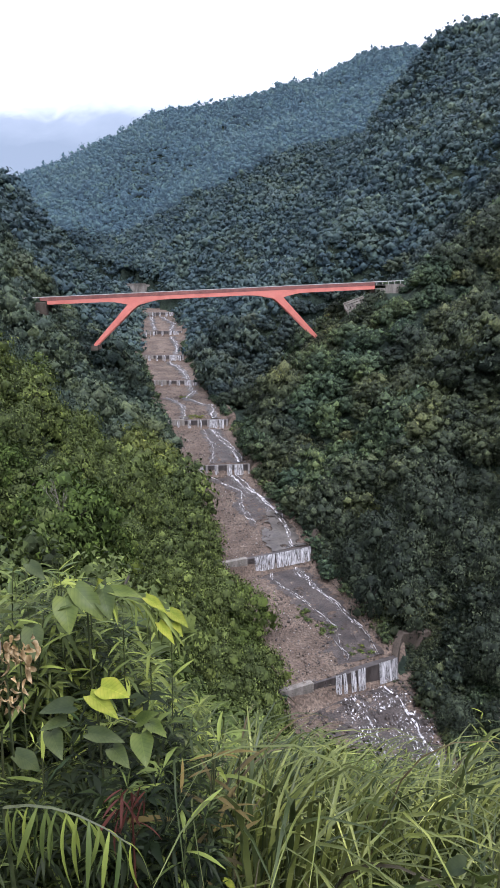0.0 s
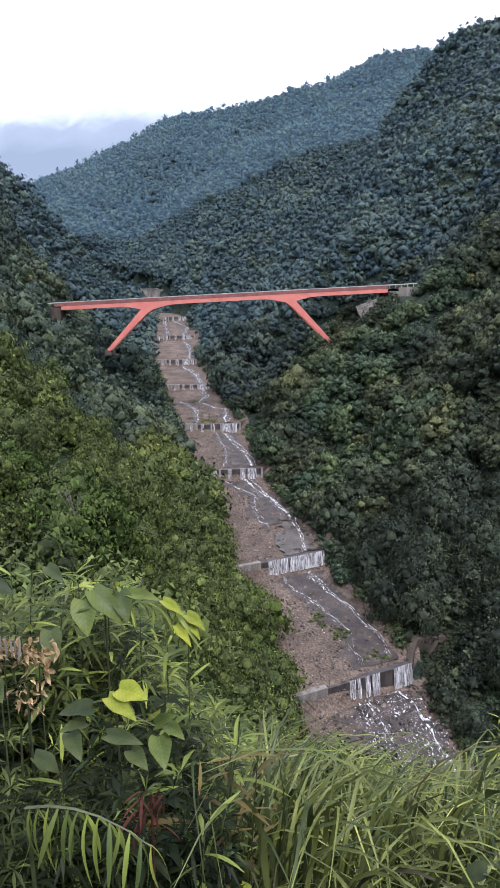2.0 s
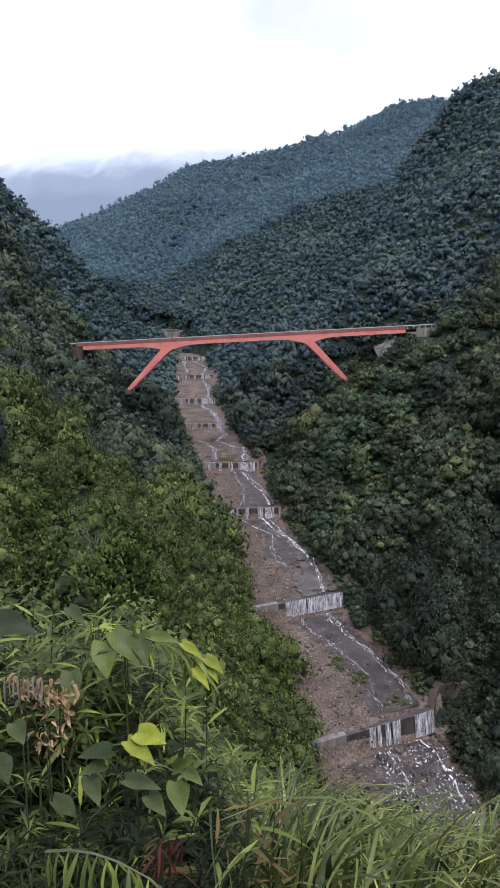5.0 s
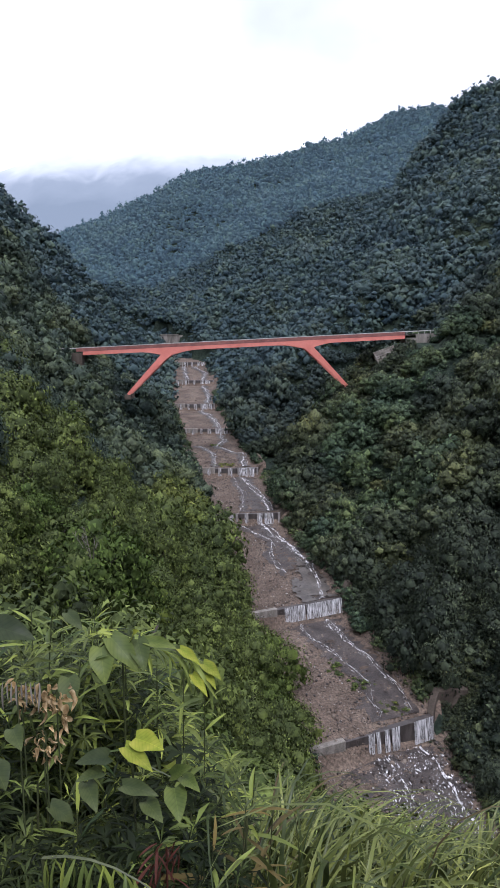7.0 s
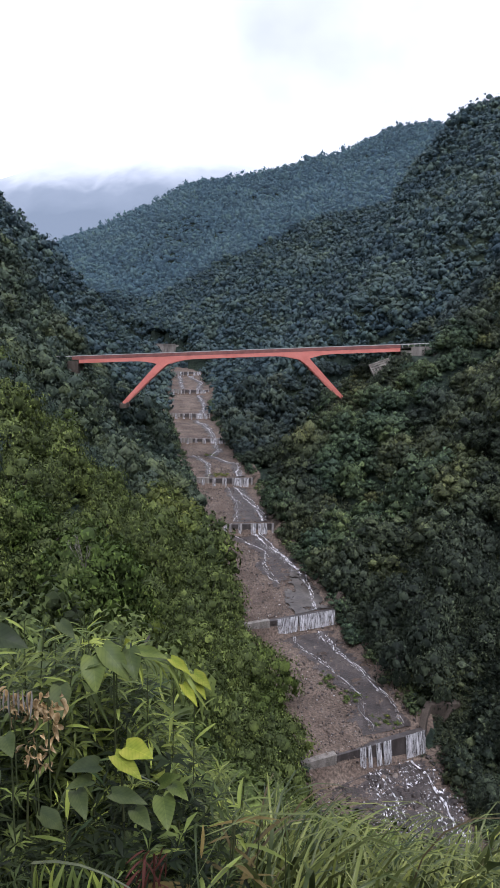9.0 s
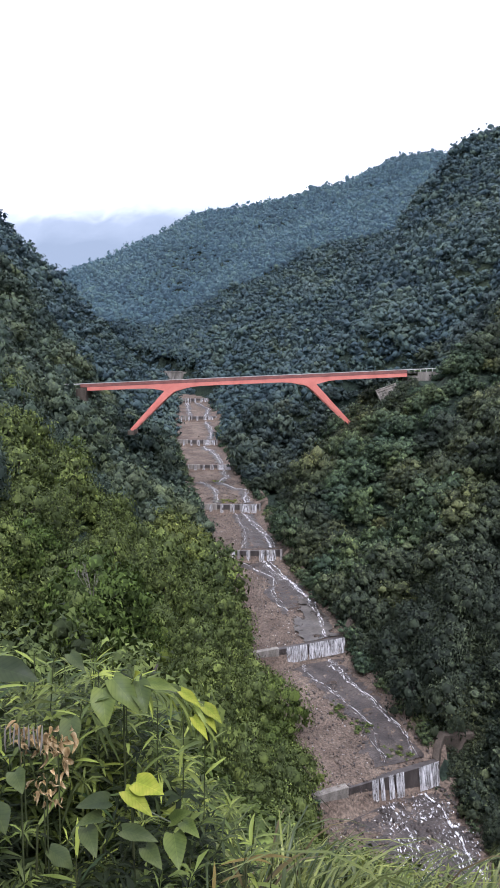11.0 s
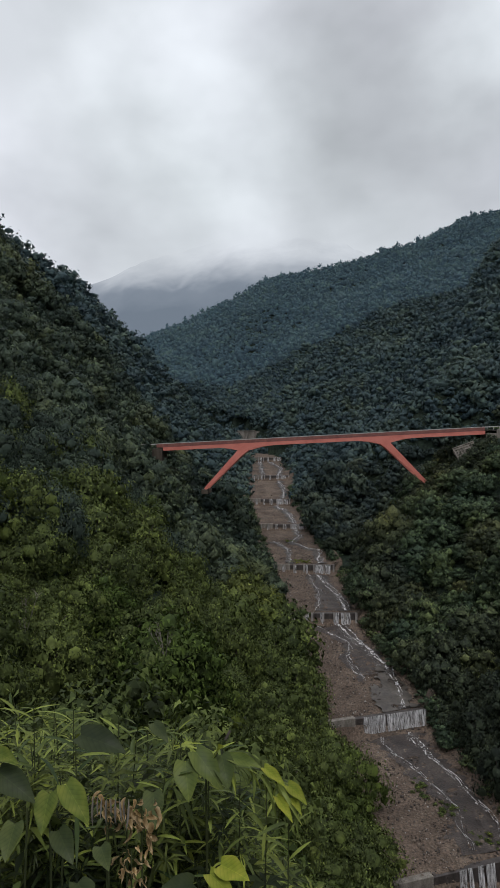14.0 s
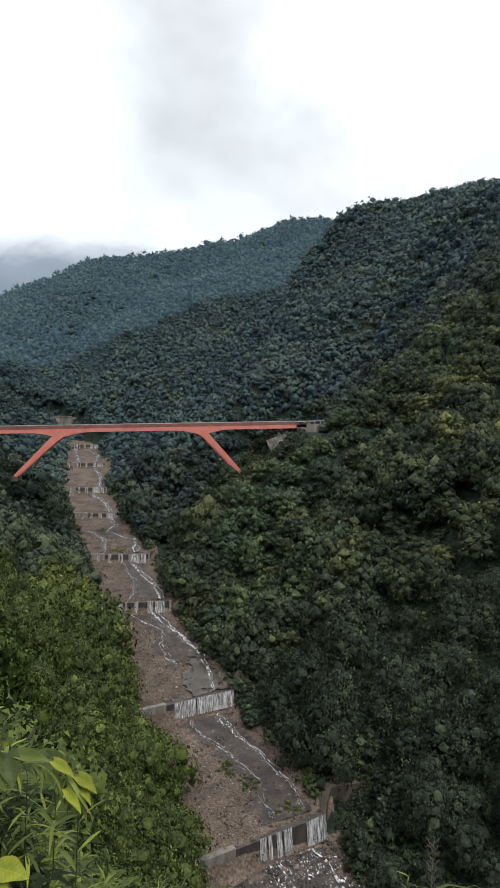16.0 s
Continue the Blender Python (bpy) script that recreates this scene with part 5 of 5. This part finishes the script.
for i in range(4300):
    a, r_ = rng.uniform(-38, 27), 1.25 + 3.6 * rng.uniform() ** 1.15
    if a > -4 and rng.uniform() < 0.72:
        continue
    px, py = polar(a, r_)
    if float(grain(px, py, 0.2, 52)) < -0.3:
        continue
    own_tint = rng.uniform(0.2, 1.0)
    gz = float(ground_z(px, py))
    mound = 0.5 + 0.5 * float(grain(px, py, 0.42, 51))
    low_ = float(brow_angle(a)) + 0.8 + 13.0 * rng.uniform() ** 1.6 + 7.0 * (1 - mound)
    if a < -5:
        low_ = max(low_, np.interp(r_, [1.3, 1.5, 1.6, 1.9, 2.0], [40, 37, 34, 30, 20]) + rng.uniform(0, 5))
    room = max(0.12, -r_ * math.tan(radians(low_)) - gz)
    if a > -4:
        room *= 0.62
    broad = rng.uniform(0.10, 0.16) if rng.uniform() < 0.75 else rng.uniform(0.2, 0.34)
    grow = rng.uniform(0.065, 0.13) * (0.75 if broad > 0.18 else 1.0) * min(1.0, r_ / 2.0)
    for tier, many in ((0, 9), (1, 8), (2, 6), (3, 5)):
        zc = gz + room - 0.075 * tier * (1 + 0.5 * tier)
        hd = np.arange(many) * 2.4 + rng.uniform(-0.35, 0.35, many) + tier
        ln = grow * rng.uniform(0.7, 1.2, many) * (0.8 if tier == 0 else 1.1)
        up = rng.uniform(0.1, 1.1, many) if tier == 0 else rng.uniform(-0.2, 0.55, many)
        wd = ln * broad
        roll = rng.normal(0, 0.35, many)
        along = ln[:, None] * LEAF_T
        side = wd[:, None] * LEAF_S
        rise = along * up[:, None] - 0.6 * ln[:, None] * LEAF_T ** 2 + side * roll[:, None] + np.abs(side) * 0.35
        cs, sn = np.cos(hd)[:, None], np.sin(hd)[:, None]
        # most near shoots go to the mesh whose green has shade painted in
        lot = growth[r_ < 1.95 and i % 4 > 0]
        lot[1].append((LEAF_F[None] + 5 * np.arange(many)[:, None, None]).reshape(-1, 3) + lot[2])
        lot[0].append(np.stack([px + along * cs - side * sn, py + along * sn + side * cs, zc + rise], -1).reshape(-1, 3))
        lot[2] += 5 * many
        lot[3].append(np.full(5 * many, own_tint))
for dim, mat, words in ((False, M_UNDER, "tangled undergrowth of narrow drooping green leaves"), (True, M_UNDER_SHADE, "low undergrowth of green leaves, shade painted into their colour")):
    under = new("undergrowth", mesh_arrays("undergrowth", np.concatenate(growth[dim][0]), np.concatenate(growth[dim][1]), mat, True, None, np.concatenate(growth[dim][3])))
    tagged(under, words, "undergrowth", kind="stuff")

def leaf_between(parent, hue, stem_end, tip, width, label=""):
    """A heart-shaped leaf from its stalk to its tip, its face turned up and outwards."""
    stem_end, tip = Vector(stem_end), Vector(tip)
    along = tip - stem_end
    face = Vector((0.1, -0.6, 0.8))
    face = (face - along * face.dot(along) / along.length_squared).normalized()
    side = face.cross(along.normalized())
    ob = part("leaf", HEART[hue.name][0], None, parent, label)
    ax, ay, az = along / 0.12, side * (width / 0.105), face * (along.length / 0.12)
    ob.matrix_basis = Matrix(((ax.x, ay.x, az.x, stem_end.x), (ax.y, ay.y, az.y, stem_end.y), (ax.z, ay.z, az.z, stem_end.z), (0, 0, 0, 1)))


HUES = (M_BROAD, M_YELLOW, M_BROAD_DULL)
# broad-leaved vine: stalk end, tip, width and hue of each leaf
VINE = thing("broad_leaved_vine", "climbing vine with large heart-shaped green and yellowing leaves", "plant", at=(-0.50, 1.85, float(ground_z(-0.50, 1.85)) - 0.03))
foot = VINE.location.copy()
for bx, by, bz, tx, ty, tz, wd, hue in (
        (-0.556, 1.794, -0.870, -0.524, 1.706, -0.925, 0.078, 0), (-0.529, 1.813, -0.847, -0.434, 1.744, -0.900, 0.072, 0), (-0.451, 1.828, -0.859, -0.415, 1.748, -0.902, 0.066, 0), (-0.466, 1.825, -0.858, -0.454, 1.785, -0.806, 0.040, 1),
        (-0.426, 1.831, -0.866, -0.332, 1.790, -0.852, 0.040, 0), (-0.321, 1.840, -0.893, -0.256, 1.780, -0.897, 0.034, 1), (-0.248, 1.831, -0.934, -0.192, 1.768, -0.936, 0.040, 1), (-0.242, 1.820, -0.956, -0.204, 1.754, -0.960, 0.028, 1),
        (-0.278, 1.811, -0.963, -0.229, 1.742, -0.976, 0.032, 1), (-0.638, 1.732, -0.937, -0.608, 1.649, -0.976, 0.066, 2), (-0.660, 1.806, -0.767, -0.603, 1.751, -0.780, 0.042, 2)):
    leaf_between(VINE, HUES[hue], Vector((bx, by, bz)) - foot, Vector((tx, ty, tz)) - foot, wd, ("", "yellowing leaf", "")[hue])
bm = bmesh.new()
top = Vector((-0.50, 1.83, -0.865)) - foot
stalk(bm, (0, 0, 0), top, 0.005, 0.003, 0)
stalk(bm, top, Vector((-0.25, 1.84, -0.93)) - foot, 0.003, 0.0015, 0.012)
stalk(bm, top, Vector((-0.64, 1.76, -0.93)) - foot, 0.003, 0.0015, 0.01)
part("stem", bm, M_STEM, VINE)
# narrow leaves along the vine's outer shoot
for k in range(26):
    t_ = k / 25
    put_leaf(LANCE[(M_LANCE if k % 3 else M_LANCE_PALE).name][k % 3], VINE, Vector((-0.45 + 0.22 * t_, 1.83, -0.875 - 0.06 * t_)) - foot, rng.uniform(-160, 20), rng.uniform(15, 60), rng.uniform(-30, 30), rng.uniform(0.5, 0.85))

SPRIG = thing("yellowing_sprig", "low sprig with two large yellow leaves among green ones", "plant", at=(-0.36, 1.45, float(ground_z(-0.36, 1.45)) - 0.03))
foot = SPRIG.location.copy()
for bx, by, bz, tx, ty, tz, wd, hue in (
        (-0.374, 1.449, -0.945, -0.306, 1.403, -0.929, 0.060, 1), (-0.398, 1.434, -0.959, -0.325, 1.374, -0.965, 0.044, 1), (-0.435, 1.413, -0.973, -0.480, 1.350, -0.934, 0.046, 2), (-0.447, 1.391, -1.000, -0.476, 1.329, -0.965, 0.034, 2),
        (-0.279, 1.417, -1.023, -0.238, 1.386, -0.973, 0.036, 0), (-0.251, 1.420, -1.026, -0.210, 1.365, -1.009, 0.036, 0), (-0.270, 1.402, -1.046, -0.246, 1.323, -1.055, 0.058, 0), (-0.394, 1.385, -1.029, -0.310, 1.344, -1.011, 0.040, 2),
        (-0.335, 1.375, -1.063, -0.291, 1.315, -1.053, 0.044, 2), (-0.479, 1.370, -1.014, -0.440, 1.301, -1.019, 0.046, 2)):
    leaf_between(SPRIG, HUES[hue], Vector((bx, by, bz)) - foot, Vector((tx, ty, tz)) - foot, wd, ("", "yellow leaf", "")[hue])
bm = bmesh.new()
top = Vector((-0.38, 1.43, -0.985)) - foot
stalk(bm, (0, 0, 0), top, 0.005, 0.003)
stalk(bm, top, Vector((-0.26, 1.41, -1.03)) - foot, 0.003, 0.0015)
part("stem", bm, M_STEM, SPRIG)


STRIP = leaf_mesh("strip", lance, 0.07, 0.006, 0.5, 0.15, M_PALEWOOD)
CLIMBER = thing("climbing_weed", "climbing weed with broad dull green and yellowing leaves", "plant", at=(-0.77, 1.39, float(ground_z(-0.77, 1.39)) - 0.03))
foot = CLIMBER.location.copy()
for bx, by, bz, tx, ty, tz, wd, hue in (
        (-0.767, 1.336, -0.741, -0.748, 1.252, -0.770, 0.056, 1),
        (-0.735, 1.358, -0.729, -0.657, 1.297, -0.767, 0.060, 1),
        (-0.722, 1.413, -0.634, -0.605, 1.388, -0.637, 0.069, 2),
        (-0.880, 1.305, -0.685, -0.778, 1.271, -0.712, 0.064, 2),
        (-0.899, 1.316, -0.642, -0.830, 1.284, -0.636, 0.038, 1),
        (-0.732, 1.310, -0.812, -0.675, 1.249, -0.829, 0.053, 2),
        (-0.635, 1.329, -0.851, -0.598, 1.270, -0.848, 0.045, 2),
        (-0.823, 1.279, -0.786, -0.805, 1.199, -0.802, 0.053, 2)):
    leaf_between(CLIMBER, (M_BROAD, M_YELLOWISH, M_BROAD_DULL)[hue], Vector((bx, by, bz)) - foot, Vector((tx, ty, tz)) - foot, wd, ("", "yellowing leaf", "")[hue])
bm = bmesh.new()
top = Vector((-0.767, 1.336, -0.741)) - foot
stalk(bm, (0, 0, 0), top, 0.005, 0.003)
part("stem", bm, M_STEM, CLIMBER)
dead_frond = thing("dead_frond", "bleached dead frond with hanging strips", "plant", at=(-0.628, 1.348, -0.744))
part("stem", stalk(bmesh.new(), (0, 0, -0.9), (0, 0, 0), 0.003, 0.002), M_STEM, dead_frond)
for k in range(11):
    put_leaf(STRIP, dead_frond, (-0.055 + 0.011 * k, 0.0, 0.0), -90 + rng.uniform(-30, 30), rng.uniform(65, 88), rng.uniform(-30, 30), rng.uniform(0.6, 1.0))


def broad_weed(px, py, tall, leaves, hues, size):
    base = float(ground_z(px, py))
    w = thing("broad_leaved_weed", "weed with broad rounded green leaves", "plant", group="weeds at the lookout", at=(px, py, base - 0.03))
    part("stem", stalk(bmesh.new(), (0, 0, 0), (0.05, 0.02, tall), 0.006, 0.003), M_STEM, w)
    for k in range(leaves):
        t_ = 0.35 + 0.65 * (k + 0.5) / leaves
        hd = k * 137.5 + rng.uniform(-30, 30)
        reach = rng.uniform(0.03, 0.12)
        put_leaf(HEART[hues[int(rng.integers(len(hues)))].name][int(rng.integers(3))], w, (0.05 * t_ + reach * math.cos(radians(hd)), reach * math.sin(radians(hd)), tall * t_ + 0.02), hd, rng.uniform(5, 40), rng.uniform(-25, 25), size * rng.uniform(0.6, 1.05))
    return w


for px, py, pz, n, hues, size in ((-0.53, 1.50, -1.09, 6, [M_BROAD_DULL], 0.8), (-0.30, 1.52, -1.14, 6, [M_BROAD, M_BROAD_DULL], 0.6), (-0.358, 2.2, -1.33, 3, [M_YELLOW], 0.5), (-0.144, 1.48, -1.10, 1, [M_YELLOW], 0.5),
                                   (-0.80, 2.15, -0.93, 5, [M_BROAD_DULL], 1.0), (-0.86, 1.48, -0.87, 6, [M_BROAD, M_BROAD_DULL], 1.0), (-1.0, 1.55, -0.84, 7, [M_BROAD], 1.15), (-0.92, 2.02, -0.90, 5, [M_BROAD_DULL], 1.2),
                                   (-0.67, 1.40, -0.97, 6, [M_BROAD_DULL], 0.8), (-0.57, 1.93, -1.07, 7, [M_BROAD_DULL], 0.9)):
    broad_weed(px, py, pz - 0.05 - float(ground_z(px, py)), n, hues, size * 0.85)
for i in range(20):
    a, r_ = rng.uniform(-36, 25), rng.uniform(1.0, 1.7)
    px, py = polar(a, r_)
    low = 0.6 if a < -8 else 0.4
    broad_weed(px, py, rng.uniform(0.2, low), 6, [M_BROAD, M_BROAD_DULL, M_BROAD_DULL], rng.uniform(0.55, 0.85))

# drooping frond with long hanging leaflets
frond = thing("drooping_frond", "arching frond with long hanging green leaflets", "plant", at=(-0.458, 1.062, -1.612))
foot = frond.location.copy()
near_end, far_end = Vector((-0.428, 0.962, -0.862)) - foot, Vector((-0.201, 0.918, -0.897)) - foot
bm = bmesh.new()
stalk(bm, (0, 0, 0), near_end, 0.005, 0.004, 0)
stalk(bm, near_end, far_end, 0.004, 0.0015, 0.03)
part("stem", bm, M_STEM, frond)
for k in range(26):
    t_ = k / 25
    p = near_end.lerp(far_end, t_) + Vector((0, 0, 0.12 * t_ * (1 - t_)))
    put_leaf(LANCE[(M_LANCE if k % 5 else M_LANCE_PALE).name][1], frond, p, (-110 if k % 2 else -25) + 25 * t_ + rng.uniform(-18, 18), 62 - 25 * t_ + rng.uniform(-14, 14), rng.uniform(-30, 30), rng.uniform(0.6, 0.78) - 0.25 * t_)
red_weed = thing("withered_red_weed", "withered dark red weed with narrow leaves", "plant", at=(-0.226, 1.059, float(ground_z(-0.226, 1.059)) - 0.03))
top = Vector((0, 0, -0.917 - red_weed.location.z))
part("stem", stalk(bmesh.new(), (0, 0, 0), top, 0.004, 0.002), M_MAROON, red_weed)
for k in range(30):
    put_leaf(MAROON_LEAF, red_weed, top + Vector((rng.uniform(-0.03, 0.03), rng.uniform(-0.03, 0.03), rng.uniform(-0.07, 0.0))), rng.uniform(0, 360), rng.uniform(-10, 80), rng.uniform(-40, 40), rng.uniform(0.5, 1.0))

# withered leaves caught in the weeds
for px, py, pz, sc in ((-0.61, 1.55, -0.89, 1.0), (-0.66, 1.57, -0.88, 0.9), (-0.70, 1.54, -0.87, 0.9), (-0.58, 1.385, -0.90, 0.7)):
    dry = thing("withered_sprig", "dry curled brown leaves on a broken stem", "plant", at=(px, py, pz - 0.35))
    part("stem", stalk(bmesh.new(), (0, 0, -0.5), (0, 0, 0.36), 0.003, 0.002), M_STEM, dry)
    for k in range(30):
        put_leaf(DRYLEAF[k % 2], dry, (rng.uniform(-0.04, 0.04), rng.uniform(-0.04, 0.04), 0.36 - rng.uniform(0, 0.07)), rng.uniform(0, 360), rng.uniform(-30, 100), rng.uniform(-80, 80), sc * rng.uniform(0.18, 0.42))

# bright young rosettes between the dark leaves
for i in range(9):
    a, r_ = rng.uniform(-31, -11), rng.uniform(1.5, 1.72)
    px, py = polar(a, r_)
    top_z = -r_ * math.tan(radians(rng.uniform(34.5, 40)))
    lance_weed(px, py, top_z - float(ground_z(px, py)), 28, [M_LANCE_PALE, M_LANCE_PALE, M_LANCE], (rng.uniform(-0.05, 0.05), -0.05))
# leafy shoots round the vine
for px, py, pz, n in ((-0.64, 1.98, -0.84, 44), (-0.54, 1.95, -0.90, 44), (-0.44, 1.96, -0.96, 40), (-0.36, 2.0, -1.02, 40), (-0.76, 2.0, -0.80, 40), (-0.28, 1.93, -1.04, 34)):
    lance_weed(px, py, pz - float(ground_z(px, py)), n, [M_LANCE, M_LANCE, M_LANCE_PALE], (0.02, -0.03))

# taller sprigs that stand out of the grass, and russet weeds
for px, py, pz, n, hue in ((1.50, 3.92, -2.70, 16, M_LANCE_PALE), (1.01, 3.94, -2.92, 14, M_LANCE_PALE), (1.445, 3.86, -2.60, 18, M_LANCE_PALE), (1.25, 3.6, -2.62, 14, M_LANCE), (1.75, 3.9, -2.75, 14, M_LANCE_PALE),
                           (-0.17, 1.50, -1.09, 22, M_RUSSET), (-0.24, 1.42, -1.14, 20, M_RUSSET), (-0.10, 1.66, -1.22, 18, M_RUSSET), (-0.21, 1.28, -1.10, 30, M_LANCE)):
    lance_weed(px, py, pz - float(ground_z(px, py)), n, [hue], (0.06, -0.05))
broad_weed(0.535, 1.22, -1.02 - float(ground_z(0.535, 1.22)), 7, [M_BROAD_DULL], 0.8)
broad_weed(0.40, 1.06, -1.10 - float(ground_z(0.40, 1.06)), 12, [M_BROAD, M_BROAD_DULL], 0.7)
broad_weed(0.48, 1.12, -1.12 - float(ground_z(0.48, 1.12)), 10, [M_BROAD_DULL], 0.8)
plume = thing("silvergrass_plume", "pale feathery silvergrass seed head", "grass", at=(1.66, 3.83, float(ground_z(1.66, 3.83))))
top_ = -2.50 - float(ground_z(1.66, 3.83))
part("stem", stalk(bmesh.new(), (0, 0, 0), (0.05, 0, top_), 0.004, 0.002), M_STEM, plume)
bm = bmesh.new()
for k in range(40):
    zz = top_ - 0.28 * (k / 40)
    aa = k * 2.4
    stalk(bm, (0.05, 0, zz), (0.05 + 0.05 * math.cos(aa), 0.05 * math.sin(aa), zz + 0.05), 0.002, 0.001, 0, 2)
part("seed_head", bm, M_PALEWOOD, plume)

# silvergrass: blades that rise, fan out and arch over
def under_brow(px, py, gz, turn, along, up, want, slack):
    """The largest height, up to the one wanted, at which a blade with that profile stays below the edge of the growth."""
    for k in range(9):
        x_, y_, z_ = px + along * want * math.cos(turn), py + along * want * math.sin(turn), gz + up * want
        r_ = np.hypot(x_, y_)
        if np.all(z_ <= -r_ * np.tan(np.radians(brow_angle(np.degrees(np.arctan2(x_, y_))) + slack)) + 0.03 * (up < 0.1)):
            return want
        want *= 0.9
    return want


def blade_profile(rg, rows):
    """A blade of unit height in its own plane: reach and rise of each row."""
    bend, start, lean0 = radians(rg.uniform(70, 150)), rg.uniform(0.45, 0.72), radians(rg.uniform(1, 11))
    q = (np.arange(rows) + 0.5) / rows
    phi = lean0 + bend * np.maximum(0, (q - start) / (1 - start)) ** 1.1
    along, up = np.r_[0, np.cumsum(np.sin(phi))], np.r_[0, np.cumsum(np.cos(phi))]
    return along / up.max(), up / up.max()


BLADES = {"green": [], "straw": []}
PROFILES = []
for k in range(12):
    rg = np.random.default_rng(k + 300)
    width, twist = rg.uniform(0.015, 0.024), rg.normal(0, 0.8)
    along, up = blade_profile(rg, 14)
    PROFILES.append((along, up))
    t_ = np.arange(15) / 14
    half = width * 0.5 * np.maximum(0.04, 1 - t_ ** 2.6) * (0.7 + 0.3 * np.minimum(1, 3 * t_))
    wx_, wy_ = math.sin(twist), math.cos(twist)
    vs = np.stack([np.c_[along + q * wx_ * half, q * wy_ * half, up + 0.3 * half * abs(q)] for q in (-1, 0, 1)], 1).reshape(-1, 3)
    row = 3 * np.arange(14)[:, None]
    fs = np.concatenate([row + [0, 1, 4, 3], row + [1, 2, 5, 4]])
    for nm, m in (("green", M_GRASS), ("straw", M_STRAW)):
        BLADES[nm].append(mesh_arrays("blade", vs, fs, m, True))
for i in range(42):
    a, r_ = rng.uniform(-3.8, 27), 1.55 + 2.1 * rng.uniform()
    if i in (7, 8, 9):
        a, r_ = (3.0, 4.6, 1.6)[i - 7], (1.12, 1.2, 1.2)[i - 7]
    px, py = polar(a, r_)
    dry_clump = i in (7, 8, 9)
    gz = float(ground_z(px, py))
    g = thing("silvergrass_clump", "withered straw-coloured silvergrass clump" if dry_clump else "arching green silvergrass clump", "grass", group="silvergrass on the slope edge", at=(px, py, gz - 0.03))
    room = -r_ * math.tan(radians(float(brow_angle(a)) + (17.0 if dry_clump else 6.0 * rng.uniform() ** 2.0))) - gz
    swing = rng.normal(-5, 45)
    for k in range(29):
        kind = "straw" if dry_clump or rng.uniform() < 0.03 else "green"
        pick_, turn = int(rng.integers(12)), swing + rng.normal(0, 42)
        tall = under_brow(px, py, gz, radians(turn), *PROFILES[pick_], max(0.2, room * rng.uniform(0.7, 1.1)), rng.uniform(-1.0, 2.0))
        ob = put_leaf(BLADES[kind][pick_], g, (rng.normal(0, 0.05), rng.normal(0, 0.05), 0), turn, rng.uniform(-2, 6), rng.uniform(-10, 10), tall, "blade")
        ob.scale = (tall, rng.uniform(0.8, 1.25), tall)

# the thick of the silvergrass between the clumps
ROWS = 9
verts, faces, count = [], [], 0
for i in range(950):
    a, r_ = rng.uniform(-6.0, 28), 1.2 + 2.7 * rng.uniform() ** 0.9
    if rng.uniform() > np.interp(a, [-6, -2, 2], [0.1, 0.6, 1.0]):
        continue
    px, py = polar(a, r_)
    gz = float(ground_z(px, py))
    turn = radians(float(grain(px, py, 0.3, 71)) * 190 + rng.normal(-10, 40))
    along, up = blade_profile(rng, ROWS)
    want = min(rng.uniform(0.5, 1.0) * max(0.3, -r_ * math.tan(radians(float(brow_angle(a)))) - gz), np.interp(r_, [1.2, 1.5, 2.0], [0.4, 0.7, 2.0]))
    tall = under_brow(px, py, gz, turn, along, up, want, -0.6 + 8.0 * rng.uniform() ** 2.0)
    along, up = along * tall, up * tall
    t_ = np.arange(ROWS + 1) / ROWS
    half = 0.5 * rng.uniform(0.015, 0.026) * np.maximum(0.05, 1 - t_ ** 2.8) * (0.7 + 0.3 * np.minimum(1, 3 * t_))
    ca, sa, face_ = math.cos(turn), math.sin(turn), turn + rng.normal(0, 0.8)
    for side in (-1, 0, 1):
        verts.append(np.c_[px + along * ca - side * half * math.sin(face_), py + along * sa + side * half * math.cos(face_), gz - 0.03 + up + 0.4 * half * abs(side)])
    k = np.arange(ROWS)
    for b0, b1 in ((count, count + ROWS + 1), (count + ROWS + 1, count + 2 * ROWS + 2)):
        faces.append(np.c_[b0 + k, b1 + k, b1 + k + 1, b0 + k + 1])
    count += 3 * (ROWS + 1)
thick = new("silvergrass", mesh_arrays("silvergrass", np.concatenate(verts), np.concatenate(faces), M_GRASS, True))
tagged(thick, "dense arching blades of green silvergrass on the slope edge", "grass", kind="stuff")
